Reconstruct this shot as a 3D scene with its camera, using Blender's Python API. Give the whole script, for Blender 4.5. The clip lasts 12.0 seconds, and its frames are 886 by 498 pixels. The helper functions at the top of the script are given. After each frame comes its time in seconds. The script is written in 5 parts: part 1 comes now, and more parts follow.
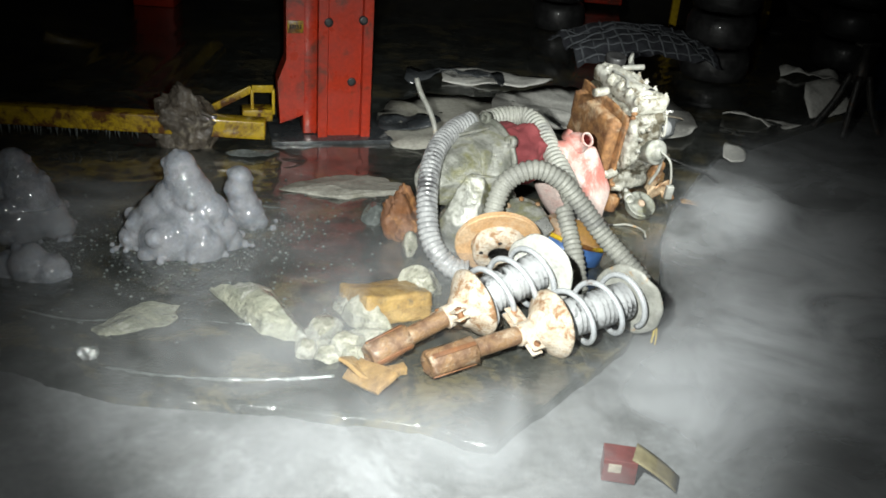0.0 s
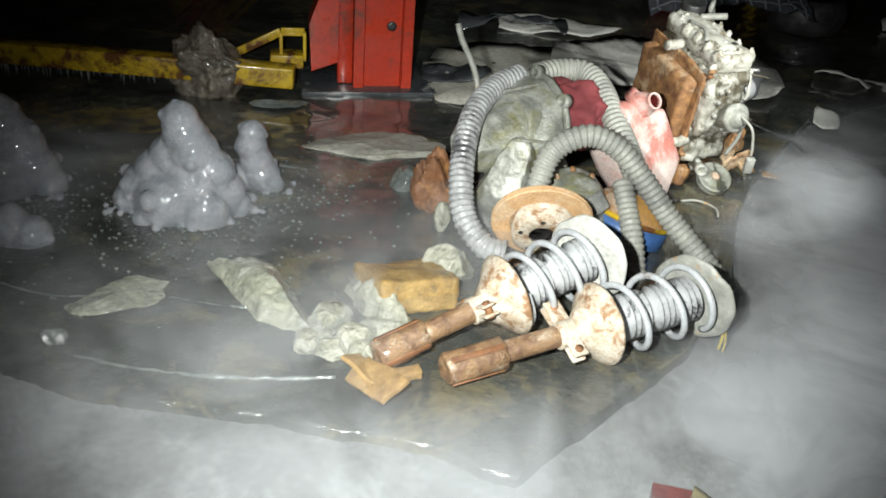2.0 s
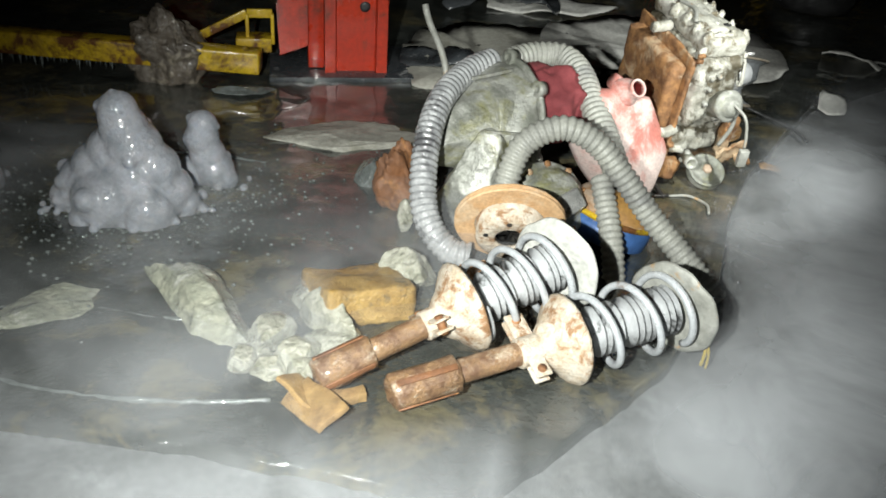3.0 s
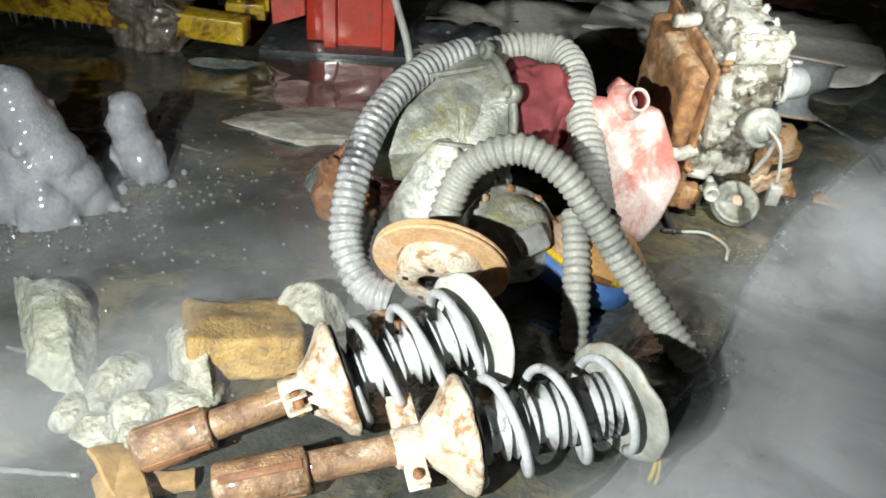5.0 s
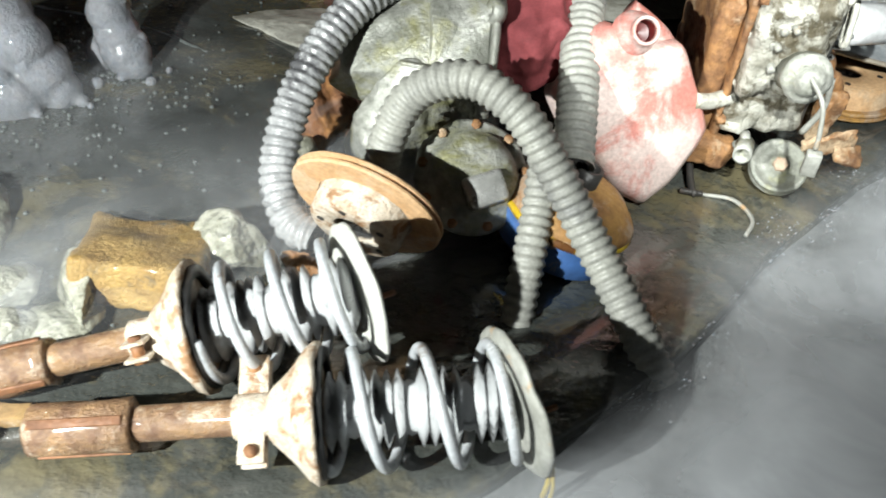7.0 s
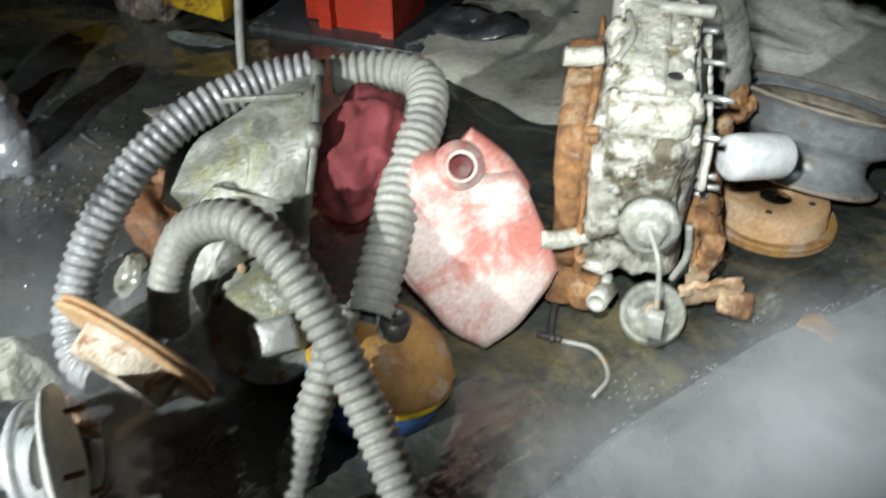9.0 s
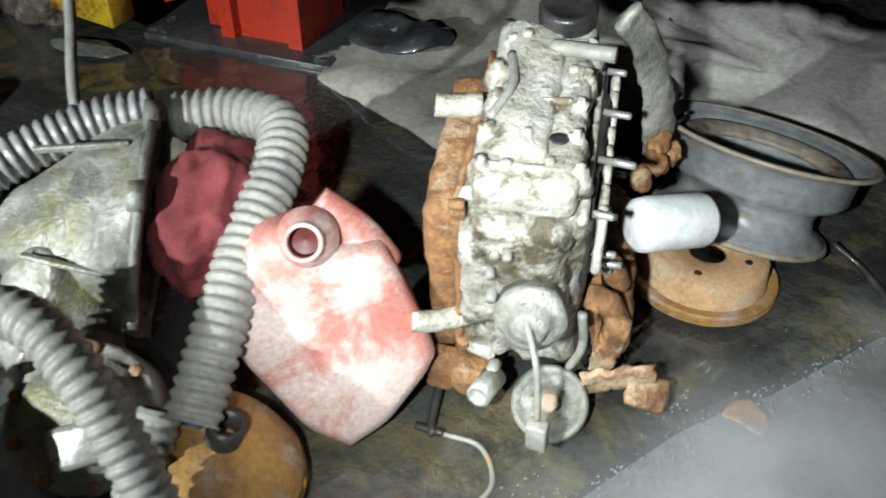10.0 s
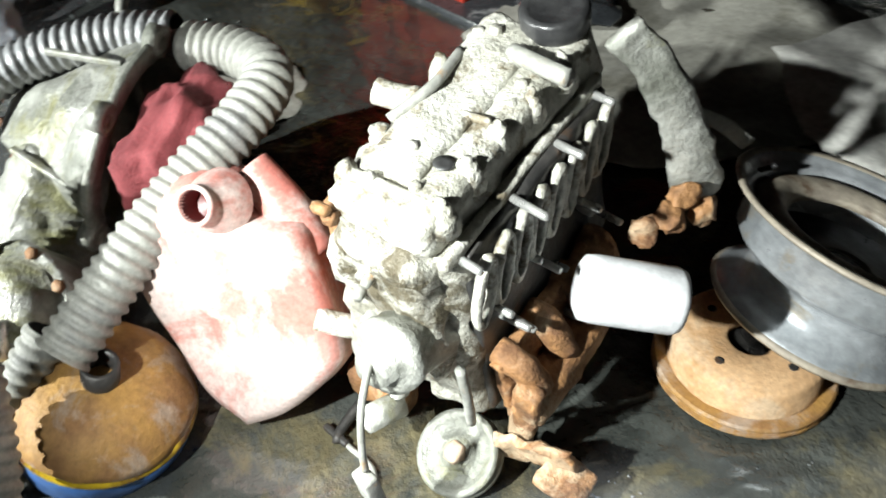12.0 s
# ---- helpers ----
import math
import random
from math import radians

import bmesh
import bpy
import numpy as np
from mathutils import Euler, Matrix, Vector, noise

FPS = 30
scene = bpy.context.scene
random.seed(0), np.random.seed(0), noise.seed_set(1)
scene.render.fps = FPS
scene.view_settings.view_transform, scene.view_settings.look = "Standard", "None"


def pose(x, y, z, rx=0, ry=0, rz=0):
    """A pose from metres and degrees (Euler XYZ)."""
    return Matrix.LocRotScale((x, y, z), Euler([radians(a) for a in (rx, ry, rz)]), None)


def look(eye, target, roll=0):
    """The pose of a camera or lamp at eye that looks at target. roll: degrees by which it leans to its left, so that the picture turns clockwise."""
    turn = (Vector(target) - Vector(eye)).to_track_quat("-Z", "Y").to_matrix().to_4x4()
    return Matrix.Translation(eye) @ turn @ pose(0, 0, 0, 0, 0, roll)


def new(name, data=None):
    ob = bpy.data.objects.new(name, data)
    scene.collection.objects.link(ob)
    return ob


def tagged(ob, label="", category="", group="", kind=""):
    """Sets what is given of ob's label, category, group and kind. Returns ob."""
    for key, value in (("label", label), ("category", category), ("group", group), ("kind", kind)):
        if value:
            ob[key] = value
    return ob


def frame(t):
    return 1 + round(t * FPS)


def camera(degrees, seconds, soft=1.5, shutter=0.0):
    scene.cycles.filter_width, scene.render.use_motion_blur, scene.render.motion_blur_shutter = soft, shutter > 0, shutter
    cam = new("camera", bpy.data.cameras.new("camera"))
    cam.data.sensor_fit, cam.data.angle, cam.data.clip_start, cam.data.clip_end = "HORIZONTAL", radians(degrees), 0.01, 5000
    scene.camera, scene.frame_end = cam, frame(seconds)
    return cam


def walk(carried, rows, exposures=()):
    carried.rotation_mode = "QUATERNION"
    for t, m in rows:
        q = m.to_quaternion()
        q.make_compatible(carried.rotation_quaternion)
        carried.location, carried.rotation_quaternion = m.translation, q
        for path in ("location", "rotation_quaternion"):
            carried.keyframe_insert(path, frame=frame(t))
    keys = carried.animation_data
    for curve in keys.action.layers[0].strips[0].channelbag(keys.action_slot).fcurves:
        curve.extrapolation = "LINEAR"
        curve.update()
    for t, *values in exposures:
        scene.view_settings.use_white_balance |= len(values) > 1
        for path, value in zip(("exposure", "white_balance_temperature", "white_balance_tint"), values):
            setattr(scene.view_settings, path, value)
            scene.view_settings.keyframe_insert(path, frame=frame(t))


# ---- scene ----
cam = camera(51.3, 12.0, soft=1.7, shutter=0.5)
METRES, EYE, TILT, LEAN, TURN = 3.2, 1.31, -26.0, -4.0, 0.0
ROWS = [
    (0.0, 0.0, 0.0, 0.0, -0.0, 0.0, -0.0),
    (0.5, 0.0113, 0.0224, -0.0006, 0.99, 0.14, 0.04),
    (1.0, 0.0168, 0.0531, 0.0043, 2.94, -1.18, -0.93),
    (1.5, 0.0202, 0.0919, 0.0148, 3.7, -2.61, -1.05),
    (2.0, 0.0257, 0.1224, 0.0229, 4.18, -3.3, -2.04),
    (2.5, 0.0436, 0.1532, 0.0284, 4.37, -3.73, -1.59),
    (4.5, 0.1294, 0.3088, 0.08, 10.31, -7.65, -5.2),
    (5.0, 0.1663, 0.3424, 0.0872, 13.43, -7.97, -5.8),
    (5.5, 0.1898, 0.368, 0.0851, 19.04, -9.95, -8.16),
    (6.0, 0.2116, 0.4002, 0.0851, 22.05, -11.92, -9.17),
    (6.5, 0.2346, 0.4301, 0.0985, 23.48, -14.35, -9.08),
    (8.5, 0.3424, 0.5496, 0.1535, 32.48, -16.17, -12.06),
    (9.0, 0.3596, 0.5862, 0.1782, 33.46, -14.5, -10.74),
    (9.5, 0.3597, 0.637, 0.1961, 33.16, -13.66, -10.5),
    (10.0, 0.3569, 0.6851, 0.2125, 33.1, -15.88, -11.23),
    (10.5, 0.3744, 0.7216, 0.2252, 35.25, -16.5, -11.96),
    (11.0, 0.402, 0.7488, 0.2342, 41.79, -18.49, -14.23),
    (11.5, 0.413, 0.7825, 0.2425, 47.65, -20.67, -16.88),
    (12.0, 0.4204, 0.8207, 0.2585, 57.45, -25.56, -18.66),
]
walk(cam, [(t, pose(0, 0, EYE, TILT, LEAN, TURN) @ pose(METRES * x, METRES * y, METRES * z, 90 + pitch, roll, yaw)) for t, x, y, z, yaw, pitch, roll in ROWS],
     [(0.0, -0.15, 6500, 10), (1.0, -0.2, 6500, 10), (2.5, -0.25, 6500, 10), (4.5, -0.1, 6500, 10), (6.5, 0.05, 6450, 10), (8.5, 0.2, 6250, 10), (9.0, -0.2, 6250, 10),
      (9.5, -0.2, 6200, 10), (10.5, 0.15, 6200, 10), (11.0, 0.45, 6250, 10), (12.0, 0.75, 6350, 10)])

# ---- world and light ----
world = bpy.data.worlds.new("workshop_dark")
scene.world = world
world.use_nodes = True
world.node_tree.nodes["Background"].inputs[0].default_value = (0.75, 0.85, 1.0, 1)
world.node_tree.nodes["Background"].inputs[1].default_value = 0.005


def torch(name, eye, target, watts, cone, blend, size=0.02, colour=(0.96, 1.0, 0.95)):
    """The hand torch that lights the place, where it is held for a part of the way."""
    lamp = bpy.data.lights.new(name, "SPOT")
    lamp.energy, lamp.spot_size, lamp.spot_blend, lamp.shadow_soft_size, lamp.color = watts, radians(cone), blend, size, colour
    ob = new(name, lamp)
    ob.matrix_world = look(eye, target)
    return ob


torch("hand_torch", (-0.07, 0.70, 1.13), (0.06, 2.18, 0.04), 450, 71, 1.0)
torch("hand_torch", (1.06, 2.10, 1.07), (0.78, 3.08, 0.30), 168, 54, 1.0)
# the same torch's faint spill outside its beam
spill = bpy.data.lights.new("torch_spill", "POINT")
spill.energy, spill.shadow_soft_size, spill.color = 22, 0.02, (0.96, 1.0, 0.95)
new("torch_spill", spill).location = (-0.07, 0.70, 1.13)


# ---- materials ----
def surface(name, c1, c2, scale=8.0, rough=(0.4, 0.7), metal=0.0, bump=0.3, fine=60.0, c3=None, cover=0.5, scale3=3.0, coat=0.0, sub=0.0, depth=0.004, grained=0.8, glassy=0.0):
    """Two colours in blotches, a third one in larger patches, roughness that wanders, and fine relief."""
    m = bpy.data.materials.new(name)
    m.use_nodes = True
    nt = m.node_tree
    b = nt.nodes["Principled BSDF"]
    co = nt.nodes.new("ShaderNodeTexCoord")

    def tex(s, detail=6.0, rough_=0.6, distort=0.0):
        n = nt.nodes.new("ShaderNodeTexNoise")
        n.inputs["Scale"].default_value, n.inputs["Detail"].default_value = s, detail
        n.inputs["Roughness"].default_value, n.inputs["Distortion"].default_value = rough_, distort
        nt.links.new(co.outputs["Object"], n.inputs["Vector"])
        return n

    def ramp(src, a, b_):
        r = nt.nodes.new("ShaderNodeMapRange")
        r.inputs["From Min"].default_value, r.inputs["From Max"].default_value = a, b_
        nt.links.new(src, r.inputs["Value"])
        return r.outputs["Result"]

    def mix(f, a, c):
        n = nt.nodes.new("ShaderNodeMix")
        n.data_type = "RGBA"
        nt.links.new(f, n.inputs["Factor"])
        for k, v in ((6, a), (7, c)):
            if isinstance(v, tuple):
                n.inputs[k].default_value = (*v, 1)
            else:
                nt.links.new(v, n.inputs[k])
        return n.outputs[2]

    big, small = tex(scale), tex(fine, 4.0, 0.65)
    col = mix(ramp(big.outputs["Fac"], 0.38, 0.62), c1, c2)
    if c3:
        patch = tex(scale3, 8.0, 0.7, 0.4)
        lo = 1.0 - cover
        col = mix(ramp(patch.outputs["Fac"], 0.25 + 0.5 * lo - 0.05, 0.25 + 0.5 * lo + 0.05), col, c3)
    grain = mix(ramp(small.outputs["Fac"], 0.3, 0.75), (0.62, 0.62, 0.62), (1.12, 1.12, 1.12))
    mul = nt.nodes.new("ShaderNodeMix")
    mul.data_type, mul.blend_type = "RGBA", "MULTIPLY"
    mul.inputs["Factor"].default_value = grained
    nt.links.new(col, mul.inputs[6])
    nt.links.new(grain, mul.inputs[7])
    nt.links.new(mul.outputs[2], b.inputs["Base Color"])
    r = nt.nodes.new("ShaderNodeMapRange")
    r.inputs["From Min"].default_value, r.inputs["From Max"].default_value = 0.35, 0.65
    r.inputs["To Min"].default_value, r.inputs["To Max"].default_value = rough
    nt.links.new(big.outputs["Fac"], r.inputs["Value"])
    nt.links.new(r.outputs["Result"], b.inputs["Roughness"])
    b.inputs["Metallic"].default_value = metal
    b.inputs["Coat Weight"].default_value = coat
    b.inputs["Coat Roughness"].default_value = 0.08
    b.inputs["Subsurface Weight"].default_value = sub
    b.inputs["Subsurface Radius"].default_value = (0.05, 0.06, 0.07)
    if bump:
        h = nt.nodes.new("ShaderNodeMath")
        h.operation = "ADD"
        nt.links.new(big.outputs["Fac"], h.inputs[0])
        nt.links.new(small.outputs["Fac"], h.inputs[1])
        bp = nt.nodes.new("ShaderNodeBump")
        bp.inputs["Strength"].default_value, bp.inputs["Distance"].default_value = bump, depth
        nt.links.new(h.outputs[0], bp.inputs["Height"])
        nt.links.new(bp.outputs["Normal"], b.inputs["Normal"])
    if glassy:
        b.inputs["Transmission Weight"].default_value, b.inputs["IOR"].default_value = glassy, 1.31
    return m


M = dict(
    concrete=surface("concrete", (0.17, 0.175, 0.175), (0.11, 0.115, 0.115), 5, (0.4, 0.8), bump=0.5, c3=(0.24, 0.25, 0.255), cover=0.4, scale3=2.0, depth=0.006),
    wet=surface("wet_ice_floor", (0.060, 0.064, 0.058), (0.028, 0.031, 0.028), 5, (0.03, 0.20), bump=0.7, fine=24, c3=(0.115, 0.100, 0.058), cover=0.36, scale3=4.2, coat=1.0, depth=0.014, grained=0.35),
    ice=surface("milky_ice", (0.58, 0.59, 0.64), (0.40, 0.42, 0.46), 16, (0.05, 0.18), bump=0.75, fine=110, coat=1.0, sub=0.8, depth=0.006, grained=0.35, glassy=0.5),
    clear_ice=surface("clear_ice", (0.16, 0.175, 0.17), (0.09, 0.10, 0.095), 20, (0.08, 0.22), bump=0.4, fine=60, coat=0.8, depth=0.006),
    wall=surface("dirty_wall", (0.10, 0.095, 0.085), (0.06, 0.055, 0.05), 1.5, (0.6, 0.9), bump=0.3, fine=20),
    red=surface("red_lift_paint", (0.50, 0.040, 0.014), (0.40, 0.030, 0.012), 6, (0.22, 0.45), bump=0.15, c3=(0.14, 0.04, 0.025), cover=0.32, scale3=6, coat=0.4),
    yellow=surface("yellow_lift_paint", (0.58, 0.40, 0.02), (0.48, 0.31, 0.02), 7, (0.12, 0.4), bump=0.3, c3=(0.13, 0.055, 0.02), cover=0.42, scale3=8, coat=0.4),
    rust=surface("rust", (0.36, 0.185, 0.075), (0.17, 0.08, 0.035), 30, (0.5, 0.9), bump=0.9, fine=130, c3=(0.46, 0.34, 0.22), cover=0.35, scale3=9),
    rust_dark=surface("dark_rust", (0.22, 0.095, 0.04), (0.13, 0.06, 0.03), 18, (0.5, 0.85), bump=0.6, fine=110, c3=(0.36, 0.17, 0.06), cover=0.4, scale3=8),
    rust_pale=surface("pale_rust", (0.64, 0.58, 0.49), (0.50, 0.40, 0.29), 34, (0.4, 0.85), bump=0.9, fine=150, c3=(0.30, 0.165, 0.08), cover=0.38, scale3=26),
    strut=surface("strut_tube_rust", (0.30, 0.185, 0.10), (0.15, 0.08, 0.045), 34, (0.15, 0.6), bump=1.0, fine=150, c3=(0.44, 0.36, 0.27), cover=0.30, scale3=22, coat=0.5),
    spring=surface("spring_steel", (0.56, 0.58, 0.60), (0.44, 0.46, 0.48), 40, (0.25, 0.5), metal=0.15, bump=0.25, fine=160, c3=(0.20, 0.15, 0.12), cover=0.2, scale3=18),
    # black rubber; also the painted shade of openings in head cover and lift
    rubber=surface("black_rubber_and_shade", (0.025, 0.025, 0.026), (0.04, 0.04, 0.04), 20, (0.3, 0.6), bump=0.3, coat=0.2),
    boot=surface("dusty_boot_rubber", (0.52, 0.53, 0.54), (0.38, 0.39, 0.40), 30, (0.4, 0.7), bump=0.3, c3=(0.035, 0.035, 0.035), cover=0.34, scale3=14),
    mount=surface("mount_steel", (0.36, 0.36, 0.33), (0.27, 0.27, 0.24), 18, (0.45, 0.7), metal=0.1, bump=0.5, c3=(0.42, 0.26, 0.12), cover=0.25, scale3=16),
    # lighter copy of mount_steel, with the torchlight on the plate put into its colour
    mount_lit=surface("lit_mount_steel", (0.62, 0.62, 0.58), (0.50, 0.50, 0.46), 18, (0.4, 0.7), metal=0.1, bump=0.5, c3=(0.44, 0.30, 0.17), cover=0.18, scale3=16),
    hose=surface("grey_hose", (0.37, 0.37, 0.33), (0.27, 0.27, 0.245), 12, (0.4, 0.6), bump=0.25, fine=140, c3=(0.20, 0.20, 0.19), cover=0.3, scale3=7),
    hose_wet=surface("wet_frosted_hose", (0.46, 0.465, 0.47), (0.28, 0.285, 0.29), 26, (0.12, 0.40), bump=0.5, fine=90, c3=(0.10, 0.10, 0.105), cover=0.34, scale3=9, coat=0.7),
    alu=surface("cast_aluminium", (0.50, 0.50, 0.46), (0.19, 0.195, 0.165), 9, (0.28, 0.6), metal=0.25, bump=0.6, fine=90, c3=(0.24, 0.235, 0.12), cover=0.35, scale3=6, depth=0.006),
    # dark patches are grime and also the shade in casting crevices
    engine=surface("engine_casting", (0.60, 0.59, 0.53), (0.40, 0.39, 0.33), 20, (0.3, 0.65), metal=0.1, bump=0.8, fine=90, c3=(0.18, 0.15, 0.10), cover=0.36, scale3=26, depth=0.006, grained=0.6),
    # grease, plus a darker tone for the weak light on the block
    engine_dimmed=surface("greasy_dimmed_engine_casting", (0.54, 0.53, 0.47), (0.24, 0.23, 0.19), 22, (0.25, 0.6), metal=0.1, bump=0.9, fine=90, c3=(0.10, 0.085, 0.055), cover=0.46, scale3=18, depth=0.006, grained=0.6),
    # dark metal parts; also painted shade on the engine's port flank and in rotor bores
    dark_metal=surface("dark_oily_metal_and_shade", (0.04, 0.04, 0.04), (0.07, 0.065, 0.06), 18, (0.25, 0.6), metal=0.3, bump=0.4, c3=(0.15, 0.08, 0.04), cover=0.25, scale3=12),
    bright_metal=surface("bright_steel", (0.60, 0.60, 0.58), (0.48, 0.48, 0.46), 40, (0.2, 0.45), metal=0.6, bump=0.2),
    white_paint=surface("white_filter_paint", (0.82, 0.83, 0.84), (0.74, 0.75, 0.76), 15, (0.3, 0.5), bump=0.1, c3=(0.55, 0.55, 0.53), cover=0.15, scale3=20),
    steel_rim=surface("grey_rim_steel", (0.46, 0.48, 0.50), (0.28, 0.30, 0.315), 10, (0.22, 0.45), metal=0.3, bump=0.2, c3=(0.30, 0.27, 0.22), cover=0.25, scale3=9, coat=0.2),
    rim_edge=surface("rim_flange", (0.42, 0.37, 0.29), (0.30, 0.26, 0.21), 24, (0.4, 0.7), metal=0.1, bump=0.4, c3=(0.16, 0.10, 0.06), cover=0.3, scale3=14),
    can=surface("faded_red_plastic", (0.56, 0.19, 0.155), (0.58, 0.29, 0.25), 7, (0.35, 0.55), bump=0.15, fine=140, c3=(0.66, 0.53, 0.49), cover=0.54, scale3=5.5, sub=0.05),
    # red of the jug's inside, darkened for the shade in its mouth
    can_mouth_shade=surface("shaded_red_plastic", (0.14, 0.016, 0.014), (0.09, 0.010, 0.009), 12, (0.35, 0.5), bump=0.1),
    rag=surface("red_rag_cloth", (0.24, 0.045, 0.05), (0.17, 0.03, 0.035), 14, (0.8, 0.95), bump=0.5, fine=260, c3=(0.12, 0.022, 0.025), cover=0.3, scale3=10),
    stone=surface("pale_stone", (0.50, 0.49, 0.41), (0.28, 0.28, 0.21), 24, (0.05, 0.35), bump=0.9, fine=90, c3=(0.16, 0.155, 0.11), cover=0.33, scale3=22, coat=0.8, depth=0.008),
    tan=surface("tan_brick", (0.46, 0.30, 0.10), (0.33, 0.20, 0.06), 24, (0.3, 0.7), bump=1.0, fine=150, c3=(0.10, 0.095, 0.075), cover=0.27, scale3=11, coat=0.3, depth=0.006),
    slab=surface("frosted_slab", (0.40, 0.40, 0.31), (0.24, 0.25, 0.19), 16, (0.06, 0.35), bump=0.9, fine=40, c3=(0.45, 0.45, 0.40), cover=0.3, scale3=12, coat=0.7, depth=0.012),
    wood=surface("amber_wood", (0.38, 0.25, 0.11), (0.25, 0.155, 0.07), 20, (0.15, 0.5), bump=0.3, coat=0.5),
    carton=surface("red_carton", (0.14, 0.022, 0.018), (0.09, 0.015, 0.012), 25, (0.4, 0.7), bump=0.3, c3=(0.30, 0.16, 0.12), cover=0.2, scale3=20),
    carton_in=surface("carton_board", (0.22, 0.19, 0.10), (0.17, 0.14, 0.07), 20, (0.6, 0.9), bump=0.2),
    straw=surface("yellow_tie", (0.48, 0.36, 0.04), (0.38, 0.27, 0.03), 40, (0.4, 0.7), bump=0.3),
    blue=surface("blue_paint", (0.05, 0.13, 0.34), (0.04, 0.10, 0.26), 14, (0.35, 0.6), bump=0.2, c3=(0.42, 0.30, 0.14), cover=0.25, scale3=14),
    rotor=surface("rotor_rust", (0.62, 0.40, 0.22), (0.48, 0.28, 0.13), 14, (0.55, 0.85), bump=0.4, fine=120, c3=(0.58, 0.42, 0.27), cover=0.4, scale3=8),
    orange=surface("orange_rust", (0.40, 0.22, 0.06), (0.27, 0.14, 0.055), 16, (0.55, 0.85), bump=0.5, fine=110, c3=(0.40, 0.30, 0.22), cover=0.4, scale3=10),
    cardboard=surface("soggy_cardboard", (0.42, 0.41, 0.36), (0.32, 0.31, 0.27), 6, (0.5, 0.85), bump=0.4, fine=60, c3=(0.22, 0.21, 0.17), cover=0.35, scale3=4),
    paper=surface("white_paper", (0.68, 0.67, 0.63), (0.58, 0.57, 0.53), 9, (0.5, 0.8), bump=0.3, fine=60),
    plaid=surface("dark_cloth", (0.055, 0.06, 0.07), (0.035, 0.035, 0.045), 20, (0.7, 0.95), bump=0.4, fine=200),
    plaid_line=surface("pale_cloth_stripe", (0.16, 0.17, 0.19), (0.11, 0.12, 0.13), 20, (0.7, 0.95), bump=0.3),
    shard=surface("dark_plastic", (0.07, 0.075, 0.08), (0.04, 0.045, 0.05), 9, (0.1, 0.35), bump=0.3, c3=(0.30, 0.30, 0.30), cover=0.2, scale3=9, coat=0.6),
    crust=surface("frozen_mud", (0.15, 0.125, 0.10), (0.09, 0.075, 0.06), 14, (0.15, 0.55), bump=0.8, fine=70, c3=(0.30, 0.26, 0.20), cover=0.35, scale3=9, coat=0.5, depth=0.01),
)


# ---- building helpers ----
def thing(name, label, category, m=None, group="", kind=""):
    ob = new(name)
    ob.empty_display_size = 0.05
    if m is not None:
        ob.matrix_world = m
    return tagged(ob, label, category, group, kind)


def mesh_of(name, bm, material, smooth=True):
    me = bpy.data.meshes.new(name)
    bm.normal_update()
    bm.to_mesh(me)
    bm.free()
    if smooth:
        me.shade_smooth()
    me.materials.append(material)
    return me


def part(name, bm, material, parent, label="", smooth=True):
    ob = new(name, mesh_of(name, bm, material, smooth))
    ob.parent = parent
    if label:
        tagged(ob, label)
    return ob


def solid(name, bm, material, label, category, m=None, group="", kind="", smooth=True):
    """A thing of one mesh."""
    ob = new(name, mesh_of(name, bm, material, smooth))
    if m is not None:
        ob.matrix_world = m
    return tagged(ob, label, category, group, kind)


def crisp(ob, angle=32):
    """Keeps edges sharper than the angle sharp under smooth shading."""
    me = ob.data
    b = bmesh.new()
    b.from_mesh(me)
    for e in b.edges:
        e.smooth = e.calc_face_angle(0.0) < radians(angle)
    b.to_mesh(me)
    b.free()
    return ob


def box(bm, size, m=None, bevel=0.0, segs=2, cuts=0):
    got = bmesh.ops.create_cube(bm, size=1.0, matrix=(m or Matrix()) @ Matrix.Diagonal((*size, 1)))
    vs = got["verts"]
    es = list({e for v in vs for e in v.link_edges})
    if bevel:
        bmesh.ops.bevel(bm, geom=es, offset=bevel, segments=segs, affect="EDGES", profile=0.5)
    return bm


def lathe(bm, profile, segs=32, m=None, wobble=0.0, seed=0.0, closed=False, caps=True):
    """Turns (radius, height) pairs round the z axis."""
    m = m or Matrix()
    rings = []
    for r, h in profile:
        ring = []
        for k in range(segs):
            a = 2 * math.pi * k / segs
            rr = r * (1 + wobble * noise.noise((math.cos(a) * 2 + seed, math.sin(a) * 2, h * 12)))
            ring.append(bm.verts.new(m @ Vector((rr * math.cos(a), rr * math.sin(a), h))))
        rings.append(ring)
    pairs = list(zip(rings, rings[1:])) + ([(rings[-1], rings[0])] if closed else [])
    for a, b in pairs:
        for k in range(segs):
            bm.faces.new((a[k], a[(k + 1) % segs], b[(k + 1) % segs], b[k]))
    if not closed:
        if caps and profile[0][0] > 1e-4:
            bm.faces.new(list(reversed(rings[0])))
        if caps and profile[-1][0] > 1e-4:
            bm.faces.new(rings[-1])
    return bm


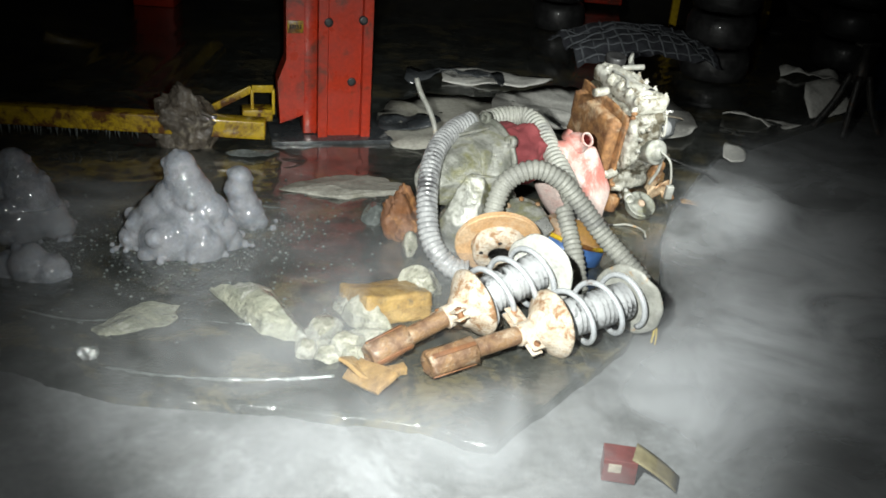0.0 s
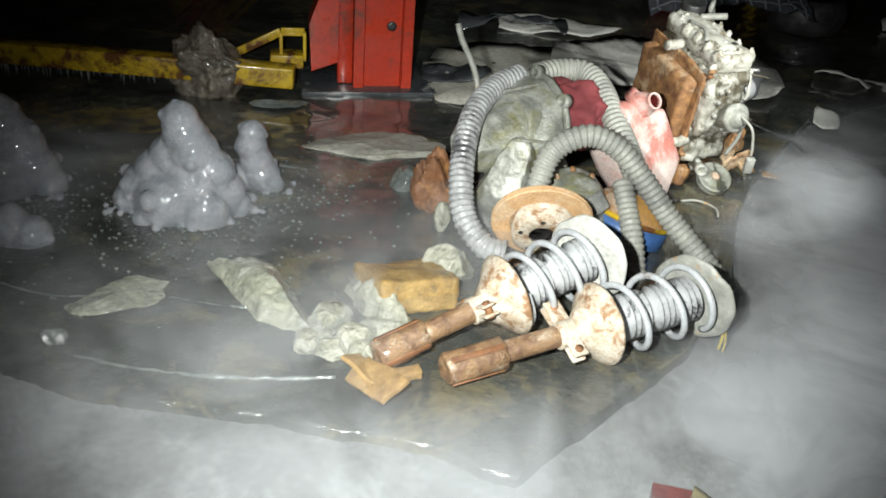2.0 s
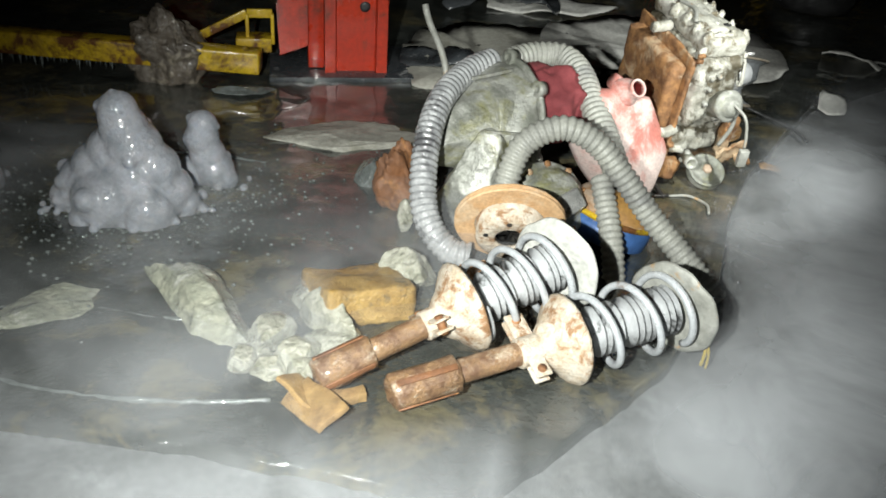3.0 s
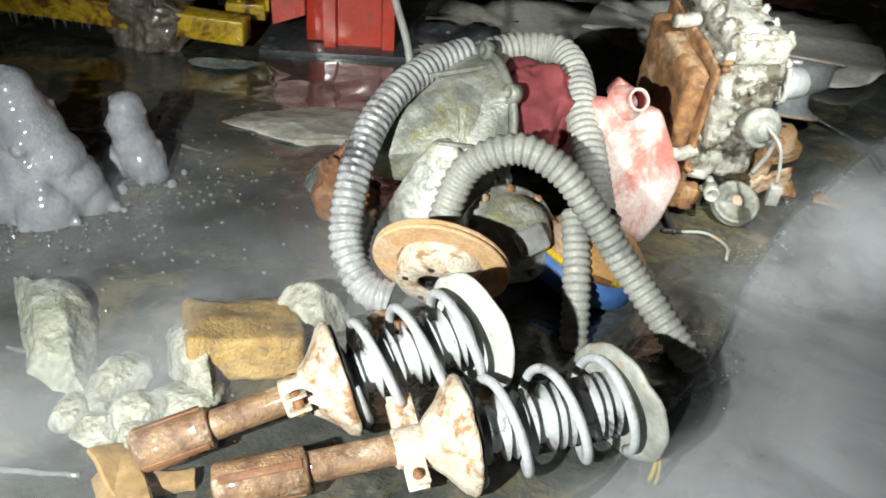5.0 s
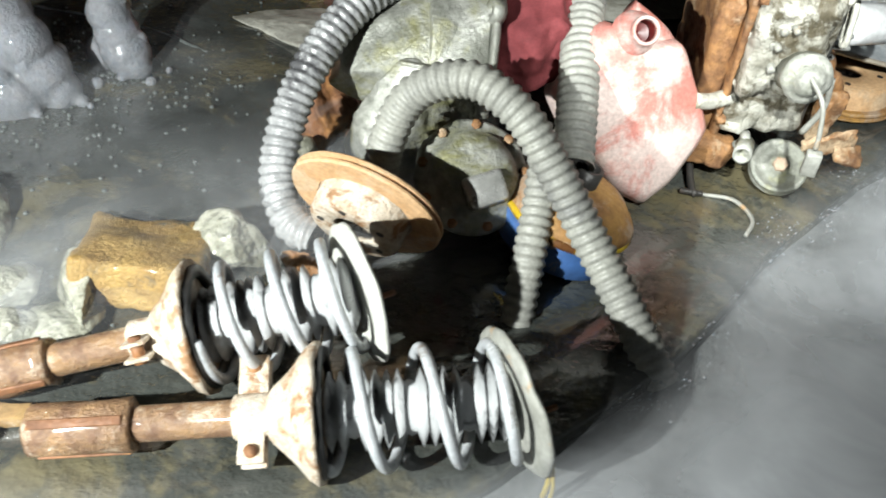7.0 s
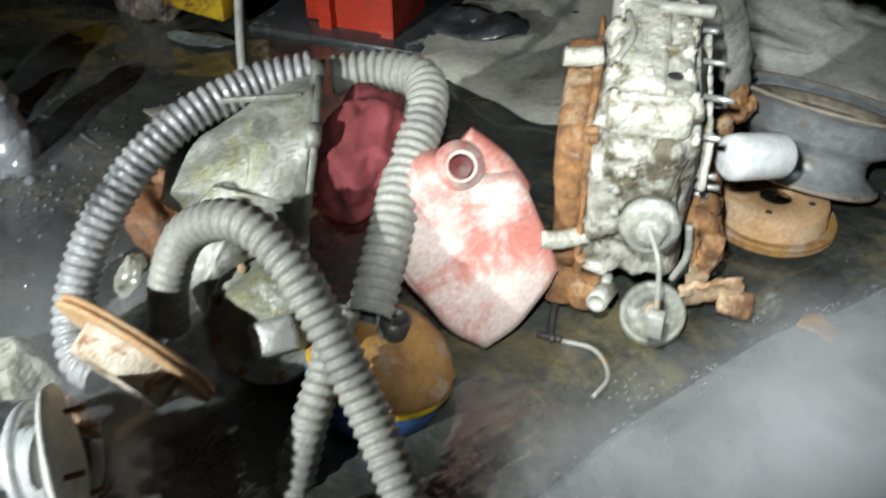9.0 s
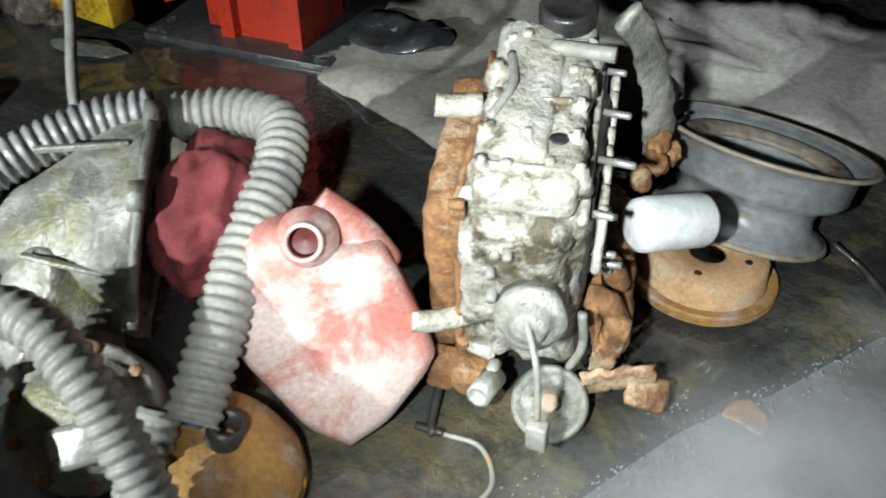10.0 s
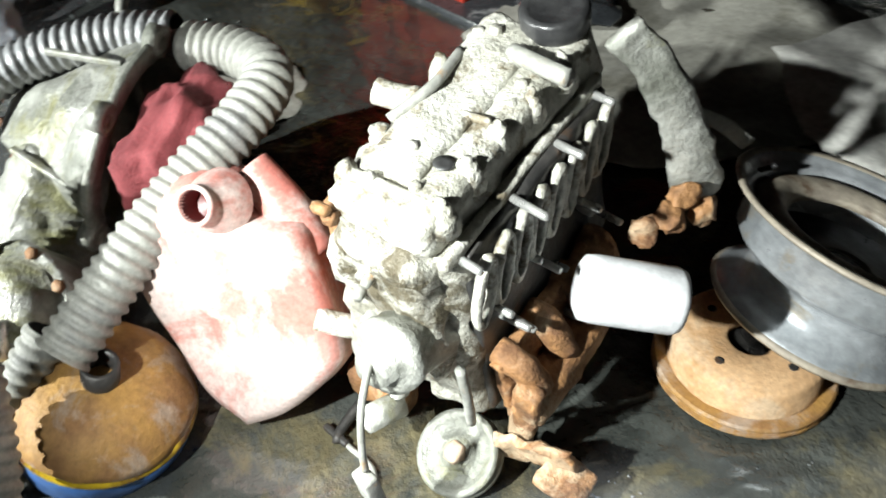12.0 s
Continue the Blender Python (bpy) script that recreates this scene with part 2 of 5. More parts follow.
def spline(points, step):
    """Points at even steps along a smooth curve through the given ones."""
    p = [Vector(q) for q in points]
    p = [2 * p[0] - p[1]] + p + [2 * p[-1] - p[-2]]
    dense = []
    for i in range(1, len(p) - 2):
        for k in range(40):
            t = k / 40
            a, b, c, d = p[i - 1], p[i], p[i + 1], p[i + 2]
            dense.append(0.5 * (2 * b + (c - a) * t + (2 * a - 5 * b + 4 * c - d) * t * t + (3 * b - a - 3 * c + d) * t ** 3))
    dense.append(p[-2])
    out, left = [dense[0]], step
    for a, b in zip(dense, dense[1:]):
        d = (b - a).length
        while d >= left:
            a = a + (b - a) * (left / d)
            d = (b - a).length
            out.append(a.copy())
            left = step
        left -= d
    return out


def sweep(bm, path, radius, segs=14, caps=True, flat=1.0):
    """A tube along a list of points; radius(i) gives its radius."""
    rings = []
    t0 = (path[1] - path[0]).normalized()
    side = t0.orthogonal().normalized()
    for i, q in enumerate(path):
        t = (path[min(i + 1, len(path) - 1)] - path[max(i - 1, 0)]).normalized()
        side = (side - t * side.dot(t)).normalized()
        up = t.cross(side)
        r = radius(i) if callable(radius) else radius
        rings.append([bm.verts.new(q + (side * math.cos(a) + up * math.sin(a) * flat) * r) for a in (2 * math.pi * k / segs for k in range(segs))])
    for a, b in zip(rings, rings[1:]):
        for k in range(segs):
            bm.faces.new((a[k], a[(k + 1) % segs], b[(k + 1) % segs], b[k]))
    if caps:
        bm.faces.new(list(reversed(rings[0])))
        bm.faces.new(rings[-1])
    return bm


def rough_up(bm, amount, scale, seed=0.0, verts=None):
    for v in (verts or bm.verts):
        n = noise.noise_vector(v.co * scale + Vector((seed, seed * 1.7, seed * 0.3)))
        v.co += n * amount
    return bm


def rock(size, seed, subdiv=3, rough=0.25, facet=0.0):
    bm = bmesh.new()
    bmesh.ops.create_icosphere(bm, subdivisions=subdiv, radius=1.0)
    rnd = random.Random(seed)
    planes = [(Vector((rnd.uniform(-1, 1), rnd.uniform(-1, 1), rnd.uniform(-1, 1))).normalized(), rnd.uniform(0.55, 0.85)) for _ in range(12)]
    for v in bm.verts:
        for n, d in planes:
            k = v.co.dot(n)
            if k > d:
                v.co -= n * (k - d) * (1 - facet)
        v.co *= 1 + rough * noise.noise(v.co * 1.8 + Vector((seed * 3.1, 0, 0))) + 0.4 * rough * noise.noise(v.co * 6 + Vector((seed, 5, 0)))
        v.co = Vector((v.co.x * size[0], v.co.y * size[1], v.co.z * size[2]))
    return bm


def bolt_head(bm, m, r=0.008, h=0.006):
    return lathe(bm, [(r, 0), (r, h * 0.8), (r * 0.8, h)], 6, m)


def aim(origin, axis):
    """A pose whose z axis points along axis."""
    return Matrix.Translation(origin) @ Vector(axis).to_track_quat("Z", "Y").to_matrix().to_4x4()


# ---- the setting ----
def flat_slab(x0, x1, y0, y1, z0, z1):
    return box(bmesh.new(), (x1 - x0, y1 - y0, z1 - z0), pose((x0 + x1) / 2, (y0 + y1) / 2, (z0 + z1) / 2))


solid("floor", flat_slab(-5, 5, -3, 9, -0.30, -0.025), M["concrete"], "bare grey concrete workshop floor, damp and frosty", "floor", kind="structure", smooth=False)
solid("wall_north", flat_slab(-5.2, 5.2, 9, 9.2, -0.3, 4), M["wall"], "dark dirty workshop wall", "wall", kind="structure", smooth=False)
solid("wall_south", flat_slab(-5.2, 5.2, -3.2, -3, -0.3, 4), M["wall"], "dark dirty workshop wall", "wall", kind="structure", smooth=False)
solid("wall_west", flat_slab(-5.2, -5, -3, 9, -0.3, 4), M["wall"], "dark dirty workshop wall", "wall", kind="structure", smooth=False)
solid("wall_east", flat_slab(5, 5.2, -3, 9, -0.3, 4), M["wall"], "dark dirty workshop wall", "wall", kind="structure", smooth=False)
solid("ceiling", flat_slab(-5.2, 5.2, -3.2, 9.2, 4, 4.2), M["wall"], "dark workshop ceiling", "ceiling", kind="structure", smooth=False)

# the edge of the frozen sheet, from its far left round the near side to the far right
EDGE = [(-4.8, 2.3), (-2.0, 2.0), (-1.0, 1.91), (-0.69, 1.80), (-0.36, 1.79), (-0.02, 1.76), (0.21, 1.69), (0.38, 1.90), (0.60, 2.17),
        (0.76, 2.50), (0.84, 2.85), (0.95, 3.16), (1.10, 3.45), (1.30, 3.80), (2.2, 4.6), (4.8, 5.6)]


def edge_y(x):
    for (xa, ya), (xb, yb) in zip(EDGE, EDGE[1:]):
        if xa <= x <= xb:
            return ya + (yb - ya) * (x - xa) / (xb - xa)
    return EDGE[-1][1]


def edge_gap(x, y):
    """How far a place lies outside the frozen sheet (minus: inside)."""
    best, p = 9.0, Vector((x, y))
    for a, b in zip(EDGE, EDGE[1:]):
        a, b = Vector(a), Vector(b)
        t = max(0.0, min(1.0, (p - a).dot(b - a) / (b - a).length_squared))
        best = min(best, (p - a - (b - a) * t).length)
    return best if y < edge_y(x) else -best


def ice_sheet():
    bm = bmesh.new()
    grid = {}
    xs = [-4.8 + 3.0 * i / 30 for i in range(30)] + [-1.8 + 3.4 * i / 200 for i in range(200)] + [1.6 + 3.2 * i / 30 for i in range(31)]
    for i, x in enumerate(xs):
        y0 = edge_y(x) + (0.02 if x < 0.5 else 0.034) * noise.noise((x * 9, 1.0, 0)) + 0.008 * noise.noise((x * 40, 2.0, 0))
        ys = [y0 - 0.004, y0, y0 + 0.006, y0 + 0.015] + [y0 + 0.015 + 2.3 * ((k + 1) / 120) for k in range(120)] + [7.0, 8.9]
        for j, y in enumerate(ys):
            q = Vector((x, y, 0))
            z = 0.005 * noise.noise(q * 7) + 0.003 * noise.noise(q * 22) + 0.0016 * noise.noise(q * 60)
            z = (-0.03, -0.006, -0.001, 0.0)[j] + (0.4 * z if j else 0) if j < 4 else z
            grid[i, j] = bm.verts.new((x, max(y, 0) if y < 8.9 else 8.9, z))
        rows = len(ys)
    for i in range(len(xs) - 1):
        for j in range(rows - 1):
            bm.faces.new((grid[i, j], grid[i + 1, j], grid[i + 1, j + 1], grid[i, j + 1]))
    return solid("ice_sheet", bm, M["wet"], "dark wet frozen sheet of murky ice and meltwater over the concrete", "ice", kind="structure")


ice_sheet()


# ---- suspension struts ----
def strut(base, tip, label, coil_turns=3.1, spin=0.0, facing=(0.70, 0.68, 0.16), cap=1.0, cap_material="mount"):
    """A strut with its coil spring, lying along the line from its tube's end to its top mount."""
    base, tip = Vector(base), Vector(tip)
    length = (tip - base).length
    k = length / 0.655
    m = aim(base, tip - base) @ pose(0, 0, 0, 0, 0, spin)
    root = thing("suspension_strut", label, "car part", m, group="suspension struts")
    # split sleeve at the lower end
    bm = bmesh.new()
    lathe(bm, [(0.018, 0.006), (0.030, 0.0), (0.035, 0.004), (0.036, 0.05), (0.034, 0.10), (0.036, 0.132 * k), (0.029, 0.136 * k)], 28, wobble=0.10, seed=1.3)
    rough_up(bm, 0.0045, 48)
    part("sleeve", bm, M["strut"], root, "flaking rusty sleeve")
    bm = bmesh.new()
    for s in (0.6, -1.4):
        box(bm, (0.004, 0.012, 0.12 * k), pose(0, 0, 0.068 * k) @ pose(0, 0, 0, 0, 0, math.degrees(s)) @ pose(0.037, 0, 0), 0.0015)
    rough_up(bm, 0.002, 50)
    part("sleeve_seam", bm, M["rust_dark"], root)
    bm = bmesh.new()
    lathe(bm, [(0.024, 0.12 * k), (0.0245, 0.15 * k), (0.0245, 0.33 * k), (0.027, 0.335 * k), (0.027, 0.365 * k)], 28, wobble=0.03)
    rough_up(bm, 0.001, 80)
    part("tube", bm, M["strut"], root)
    # bracket: two ears clasped round the tube
    bm = bmesh.new()
    lathe(bm, [(0.0285, 0.265 * k), (0.031, 0.268 * k), (0.031, 0.312 * k), (0.0285, 0.315 * k)], 24)
    for s in (-1, 1):
        box(bm, (0.075, 0.006, 0.040), pose(-0.045, 0.011 * s, 0.29 * k), 0.002)
        box(bm, (0.055, 0.006, 0.034), pose(0.040, 0.011 * s, 0.29 * k), 0.002)
    rough_up(bm, 0.0012, 70)
    brk = part("bracket", bm, M["rust_pale"], root)
    crisp(brk)
    for x in (-0.065, 0.052):
        bm = bmesh.new()
        lathe(bm, [(0.009, -0.019), (0.009, 0.019)], 12, pose(x, 0, 0.29 * k, 90))
        part("bolt", bm, M["rust_dark"], brk)
    # spring seat, a dished plate
    bm = bmesh.new()
    z = 0.372 * k
    lathe(bm, [(0.027, z - 0.066), (0.040, z - 0.056), (0.056, z - 0.036), (0.072, z - 0.024), (0.088, z - 0.012), (0.096, z), (0.096, z + 0.006), (0.090, z + 0.008), (0.05, z + 0.004), (0.026, z + 0.004)], 40, wobble=0.02)
    rough_up(bm, 0.0030, 34)
    rough_up(bm, 0.0014, 90)
    part("spring_seat", bm, M["rust_pale"], root, "crusted pale rusty spring seat")
    # rubber ring on the seat
    bm = bmesh.new()
    lathe(bm, [(0.070, z + 0.006), (0.088, z + 0.006), (0.088, z + 0.014), (0.070, z + 0.014)], 36, closed=True)
    part("seat_pad", bm, M["rubber"], root)
    # coil spring
    z0, z1 = z + 0.014, 0.630 * k
    pts = []
    steps = int(coil_turns * 36)
    for i in range(steps + 1):
        f = i / steps
        a = 2 * math.pi * coil_turns * f
        # flat closed end turns
        rise = f * f * (3 - 2 * f) * 0.45 + f * 0.55
        pts.append(Vector((0.078 * math.cos(a), 0.078 * math.sin(a), z0 + (z1 - z0) * rise)))
    part("coil_spring", sweep(bmesh.new(), pts, 0.0080, 12), M["spring"], root, "grey steel coil spring")
    # bellows round the piston
    bm = bmesh.new()
    prof = [(0.030, z + 0.004)]
    n = 16
    for i in range(n):
        za = z + 0.01 + (z1 - 0.02 - z) * i / n
        zb = z + 0.01 + (z1 - 0.02 - z) * (i + 0.5) / n
        prof += [(0.034, za), (0.054 if i % 5 != 2 else 0.038, zb)]
    prof += [(0.034, z1 - 0.005)]
    lathe(bm, prof, 28, wobble=0.03)
    part("boot", bm, M["boot"], root, "dusty ribbed rubber boot")
    # top mount: a shallow pressed cap, skewed on the rod, with studs
    seat = m.inverted() @ aim(m @ Vector((0, 0, z1)), facing)
    bm = bmesh.new()
    lathe(bm, [(r * cap, h) for r, h in ((0.030, -0.002), (0.060, -0.004), (0.092, -0.008), (0.104, -0.004), (0.107, 0.0), (0.103, 0.004), (0.070, 0.008), (0.040, 0.016), (0.012, 0.018))], 44, seat, wobble=0.05, seed=4)
    rough_up(bm, 0.003, 26)
    top = part("top_mount", bm, M[cap_material], root, "grey steel top mount with rust spots")
    for j in range(3):
        bm = bmesh.new()
        a = 2 * math.pi * j / 3 + 0.5
        lathe(bm, [(0.004, 0), (0.004, 0.026)], 8, seat @ pose(0.065 * math.cos(a), 0.065 * math.sin(a), 0.006))
        part("stud", bm, M["rust_dark"], top)
    return root


strut((0.047, 1.930, 0.050), (0.625, 2.262, 0.098), "rusty suspension strut with grey coil spring, lying on the ice", spin=200, facing=(0.64, 0.76, 0.10))
# cap in the lightened steel, as it would otherwise lie in shadow
strut((-0.101, 1.962, 0.040), (0.368, 2.283, 0.166), "rusty suspension strut propped behind the other one", coil_turns=3.5, spin=150, facing=(0.60, 0.80, 0.05), cap=0.98, cap_material="mount_lit")


# ---- brake rotor propped on the pile ----
def brake_rotor(m, label, r=0.129, hat=0.080, high=0.052, mat=("rotor", "rust_pale"), holes=5, hub=0.033):
    root = thing("brake_rotor", label, "car part", m, group="brake rotors")
    bm = bmesh.new()
    lathe(bm, [(hat - 0.004, -0.009), (r - 0.003, -0.010), (r, -0.007), (r, -0.0035), (r - 0.006, -0.002), (r - 0.006, 0.002), (r, 0.0035), (r, 0.007), (r - 0.003, 0.010), (hat + 0.002, 0.009)], 56, closed=True)
    rough_up(bm, 0.0008, 70)
    crisp(part("friction_ring", bm, M[mat[0]], root, "orange rusted friction ring"))
    bm = bmesh.new()
    lathe(bm, [(hat + 0.004, 0.006), (hat - 0.001, 0.010), (hat - 0.003, high - 0.005), (hat - 0.008, high), (hub + 0.004, high), (hub, high - 0.003), (hub, high - 0.010), (hat - 0.010, high - 0.010), (hat - 0.010, 0.0)], 48, closed=True)
    rough_up(bm, 0.0007, 90)
    part("hat", bm, M[mat[1]], root)
    # dark disc closes the bore and stands in for its shade
    bm = bmesh.new()
    lathe(bm, [(hub + 0.001, high - 0.016), (0.001, high - 0.016)], 32)
    part("hub_bore", bm, M["dark_metal"], root)
    # small dark discs on the hat instead of shaded bolt openings
    for j in range(holes):
        a = 2 * math.pi * j / holes + 0.4
        rr = (hat + hub) / 2
        bm = bmesh.new()
        lathe(bm, [(0.0065, 0), (0.0065, 0.0012), (0.004, 0.0008)], 14, pose(rr * math.cos(a), rr * math.sin(a), high - 0.0004))
        part("bolt_hole", bm, M["dark_metal"], root)
    return root


brake_rotor(aim((0.246, 2.468, 0.141), (0.04, -0.917, -0.398)), "orange rusty brake rotor leaning on the struts")


# ---- corrugated hoses ----
def hose(points, label, material="hose", r=0.031, pitch=0.0165):
    step = pitch / 6
    path = spline(points, step)
    wave = (0.86, 0.90, 0.985, 1.0, 0.985, 0.90)
    bm = sweep(bmesh.new(), path, lambda i: r * wave[i % 6], 20, caps=False)
    root = thing("corrugated_hose", label, "hose", Matrix.Translation(path[0]), group="corrugated hoses")
    bm.transform(Matrix.Translation(-path[0]))
    part("hose_wall", bm, M[material], root)
    # the hose is hollow: an inner skin with open ends
    bm = sweep(bmesh.new(), path, lambda i: r * 0.80, 12, caps=False)
    bm.transform(Matrix.Translation(-path[0]))
    part("lining", bm, M["rubber"], root, "dark hose lining")
    return root


hose([(0.165, 2.985, 0.345), (0.10, 2.90, 0.335), (0.045, 2.76, 0.300), (0.028, 2.62, 0.220), (0.045, 2.51, 0.120), (0.105, 2.452, 0.062), (0.16, 2.45, 0.05)], "wet frosted grey corrugated hose looping over the gearbox", "hose_wet", 0.034)
hose([(0.222, 2.545, 0.110), (0.230, 2.560, 0.200), (0.262, 2.590, 0.285), (0.345, 2.612, 0.325), (0.430, 2.612, 0.295), (0.500, 2.600, 0.225), (0.585, 2.575, 0.130), (0.680, 2.530, 0.045), (0.758, 2.488, -0.03)], "grey corrugated hose arching over the car parts", "hose", 0.031)
hose([(0.205, 2.985, 0.345), (0.275, 3.035, 0.352), (0.350, 3.045, 0.350), (0.398, 2.985, 0.330), (0.430, 2.890, 0.290), (0.468, 2.790, 0.238), (0.508, 2.685, 0.172)], "grey corrugated hose bent down past the red jug", "hose", 0.036)
hose([(0.462, 2.680, 0.175), (0.480, 2.620, 0.120), (0.498, 2.545, 0.060), (0.512, 2.480, -0.02)], "short grey corrugated hose end stuck in the ice", "hose", 0.029)


# ---- gearbox with its bell housing ----
def gearbox():
    root = thing("gearbox", "dirty cast aluminium gearbox with an open bell housing", "car part")
    mouth, axis = Vector((0.196, 2.906, 0.205)), Vector((0.74, 0.62, -0.20)).normalized()
    m = aim(mouth, axis)
    # faceted cast shell, narrowing away from its mouth
    rnd = random.Random(6)
    sides = 11
    lean = [rnd.uniform(0.90, 1.08) for _ in range(sides)]
    bm = bmesh.new()
    rings = []
    for z, r, twist in ((0.0, 0.163, 0.0), (-0.030, 0.154, 0.05), (-0.085, 0.131, 0.15), (-0.150, 0.102, 0.25), (-0.205, 0.078, 0.3), (-0.245, 0.046, 0.3)):
        ring = []
        for k in range(sides):
            a = 2 * math.pi * (k + twist) / sides
            rr = r * (1 + (lean[k] - 1) * min(1.0, -z * 12)) * rnd.uniform(0.96, 1.04)
            ring.append(bm.verts.new((rr * math.cos(a), rr * math.sin(a), z + (rnd.uniform(-0.010, 0.010) if z < -0.02 else 0))))
        rings.append(ring)
    for p, q in zip(rings, rings[1:]):
        for k in range(sides):
            bm.faces.new((p[k], q[k], q[(k + 1) % sides], p[(k + 1) % sides]))
    bm.faces.new(list(reversed(rings[-1])))
    # hollow inside
    inner = [[bm.verts.new((v.co.x * 0.90, v.co.y * 0.90, v.co.z)) for v in rings[0]], [bm.verts.new((v.co.x * 0.78, v.co.y * 0.78, v.co.z - 0.10)) for v in rings[0]]]
    for p, q in zip([rings[0]] + inner, inner):
        for k in range(sides):
            bm.faces.new((p[(k + 1) % sides], q[(k + 1) % sides], q[k], p[k]))
    bm.faces.new(inner[-1])
    bmesh.ops.recalc_face_normals(bm, faces=bm.faces)
    bmesh.ops.bevel(bm, geom=bm.edges[:], offset=0.006, segments=2, affect="EDGES", profile=0.5)
    bmesh.ops.subdivide_edges(bm, edges=[e for e in bm.edges if e.calc_length() > 0.02], cuts=3, use_grid_fill=True)
    rough_up(bm, 0.0055, 22, 3)
    rough_up(bm, 0.0022, 60, 5)
    bm.transform(m)
    for v in bm.verts:
        v.co.z -= 0.055 * max(0.0, min(1.0, -(v.co - mouth).dot(axis) / 0.245)) ** 1.3
    crisp(part("bell_housing", bm, M["alu"], root, "grimy grey cast bell housing"), 26)
    # flat flange round the mouth, with its bolt ears
    bm = bmesh.new()
    lathe(bm, [(0.148, -0.006), (0.172, -0.006), (0.174, -0.003), (0.174, 0.003), (0.172, 0.006), (0.148, 0.006)], 44, pose(0, 0, 0.004), closed=True, wobble=0.03)
    rough_up(bm, 0.0015, 40)
    bm.transform(m)
    flange = part("flange", bm, M["alu"], root, "flat bare flange of the bell housing")
    for a in (0.35, 1.45, 2.3, 3.4, 4.4, 5.5):
        bm = bmesh.new()
        lathe(bm, [(0.008, -0.012), (0.021, -0.012), (0.022, 0.010), (0.008, 0.010)], 16, pose(0.170 * math.cos(a), 0.170 * math.sin(a), 0.002), closed=True)
        rough_up(bm, 0.0015, 50, a)
        bm.transform(m)
        part("ear", bm, M["alu"], flange)
    for k in range(5):
        bm = bmesh.new()
        a = 2 * math.pi * k / 5 + 0.5
        box(bm, (0.010, 0.007, 0.13), pose(0.136 * math.cos(a), 0.136 * math.sin(a), -0.085) @ pose(0, 0, 0, 0, 0, math.degrees(a)) @ pose(0, 0, 0, 0, 14), 0.002)
        rough_up(bm, 0.003, 30, k)
        bm.transform(m)
        part("rib", bm, M["alu"], root)
    # gear case under the bell
    bm = rock((0.118, 0.100, 0.150), 31, 5, 0.10)
    rough_up(bm, 0.006, 26, 3)
    rough_up(bm, 0.002, 70, 3)
    bm.transform(pose(0.155, 2.735, 0.095, 0, 14, 30))
    part("gear_case", bm, M["alu"], root, "angular dirty gear case")
    # differential cover below
    c = aim((0.350, 2.640, 0.125), (0.42, -0.55, 0.72))
    bm = bmesh.new()
    lathe(bm, [(0.085, -0.10), (0.098, -0.02), (0.100, 0.0), (0.094, 0.004), (0.080, 0.006), (0.070, 0.030), (0.050, 0.042), (0.012, 0.046)], 36, c, wobble=0.05, seed=2)
    rough_up(bm, 0.005, 22, 9)
    cover = part("cover", bm, M["alu"], root, "round cast cover with rusty bolts")
    for j in range(9):
        a = 2 * math.pi * j / 9
        bm = bmesh.new()
        bolt_head(bm, c @ pose(0.089 * math.cos(a), 0.089 * math.sin(a), 0.004), 0.009, 0.008)
        part("bolt", bm, M["rust"], cover)
    bm = bmesh.new()
    box(bm, (0.07, 0.055, 0.04), c @ pose(0.010, -0.030, 0.038, 0, 0, 12), 0.008)
    rough_up(bm, 0.003, 40)
    part("boss", bm, M["bright_metal"], cover, "bare machined boss")
    return root


gearbox()


def rag():
    bm = bmesh.new()
    bmesh.ops.create_icosphere(bm, subdivisions=5, radius=1.0)
    for v in bm.verts:
        d = v.co.copy()
        warp = d * 2.4 + noise.noise_vector(d * 1.7) * 0.9
        fold = 1 - 2 * abs(math.sin(4.2 * d.y + 1.6 * d.x + 1.5 * noise.noise(d * 1.3) + 0.5 * noise.noise(d * 4.0)))
        crease = 1 - abs(noise.noise(warp * 2.6)) * 2
        v.co = d * (1 + 0.16 * noise.noise(d * 1.8)) * (0.92 + 0.08 * fold + 0.03 * crease)
        v.co = Vector((v.co.x * 0.072, v.co.y * 0.125, v.co.z * 0.110))
    return solid("rag", bm, M["rag"], "crumpled dark red rag stuffed into the bell housing", "rag", pose(0.318, 2.920, 0.265, 12, 28, 44))


rag()


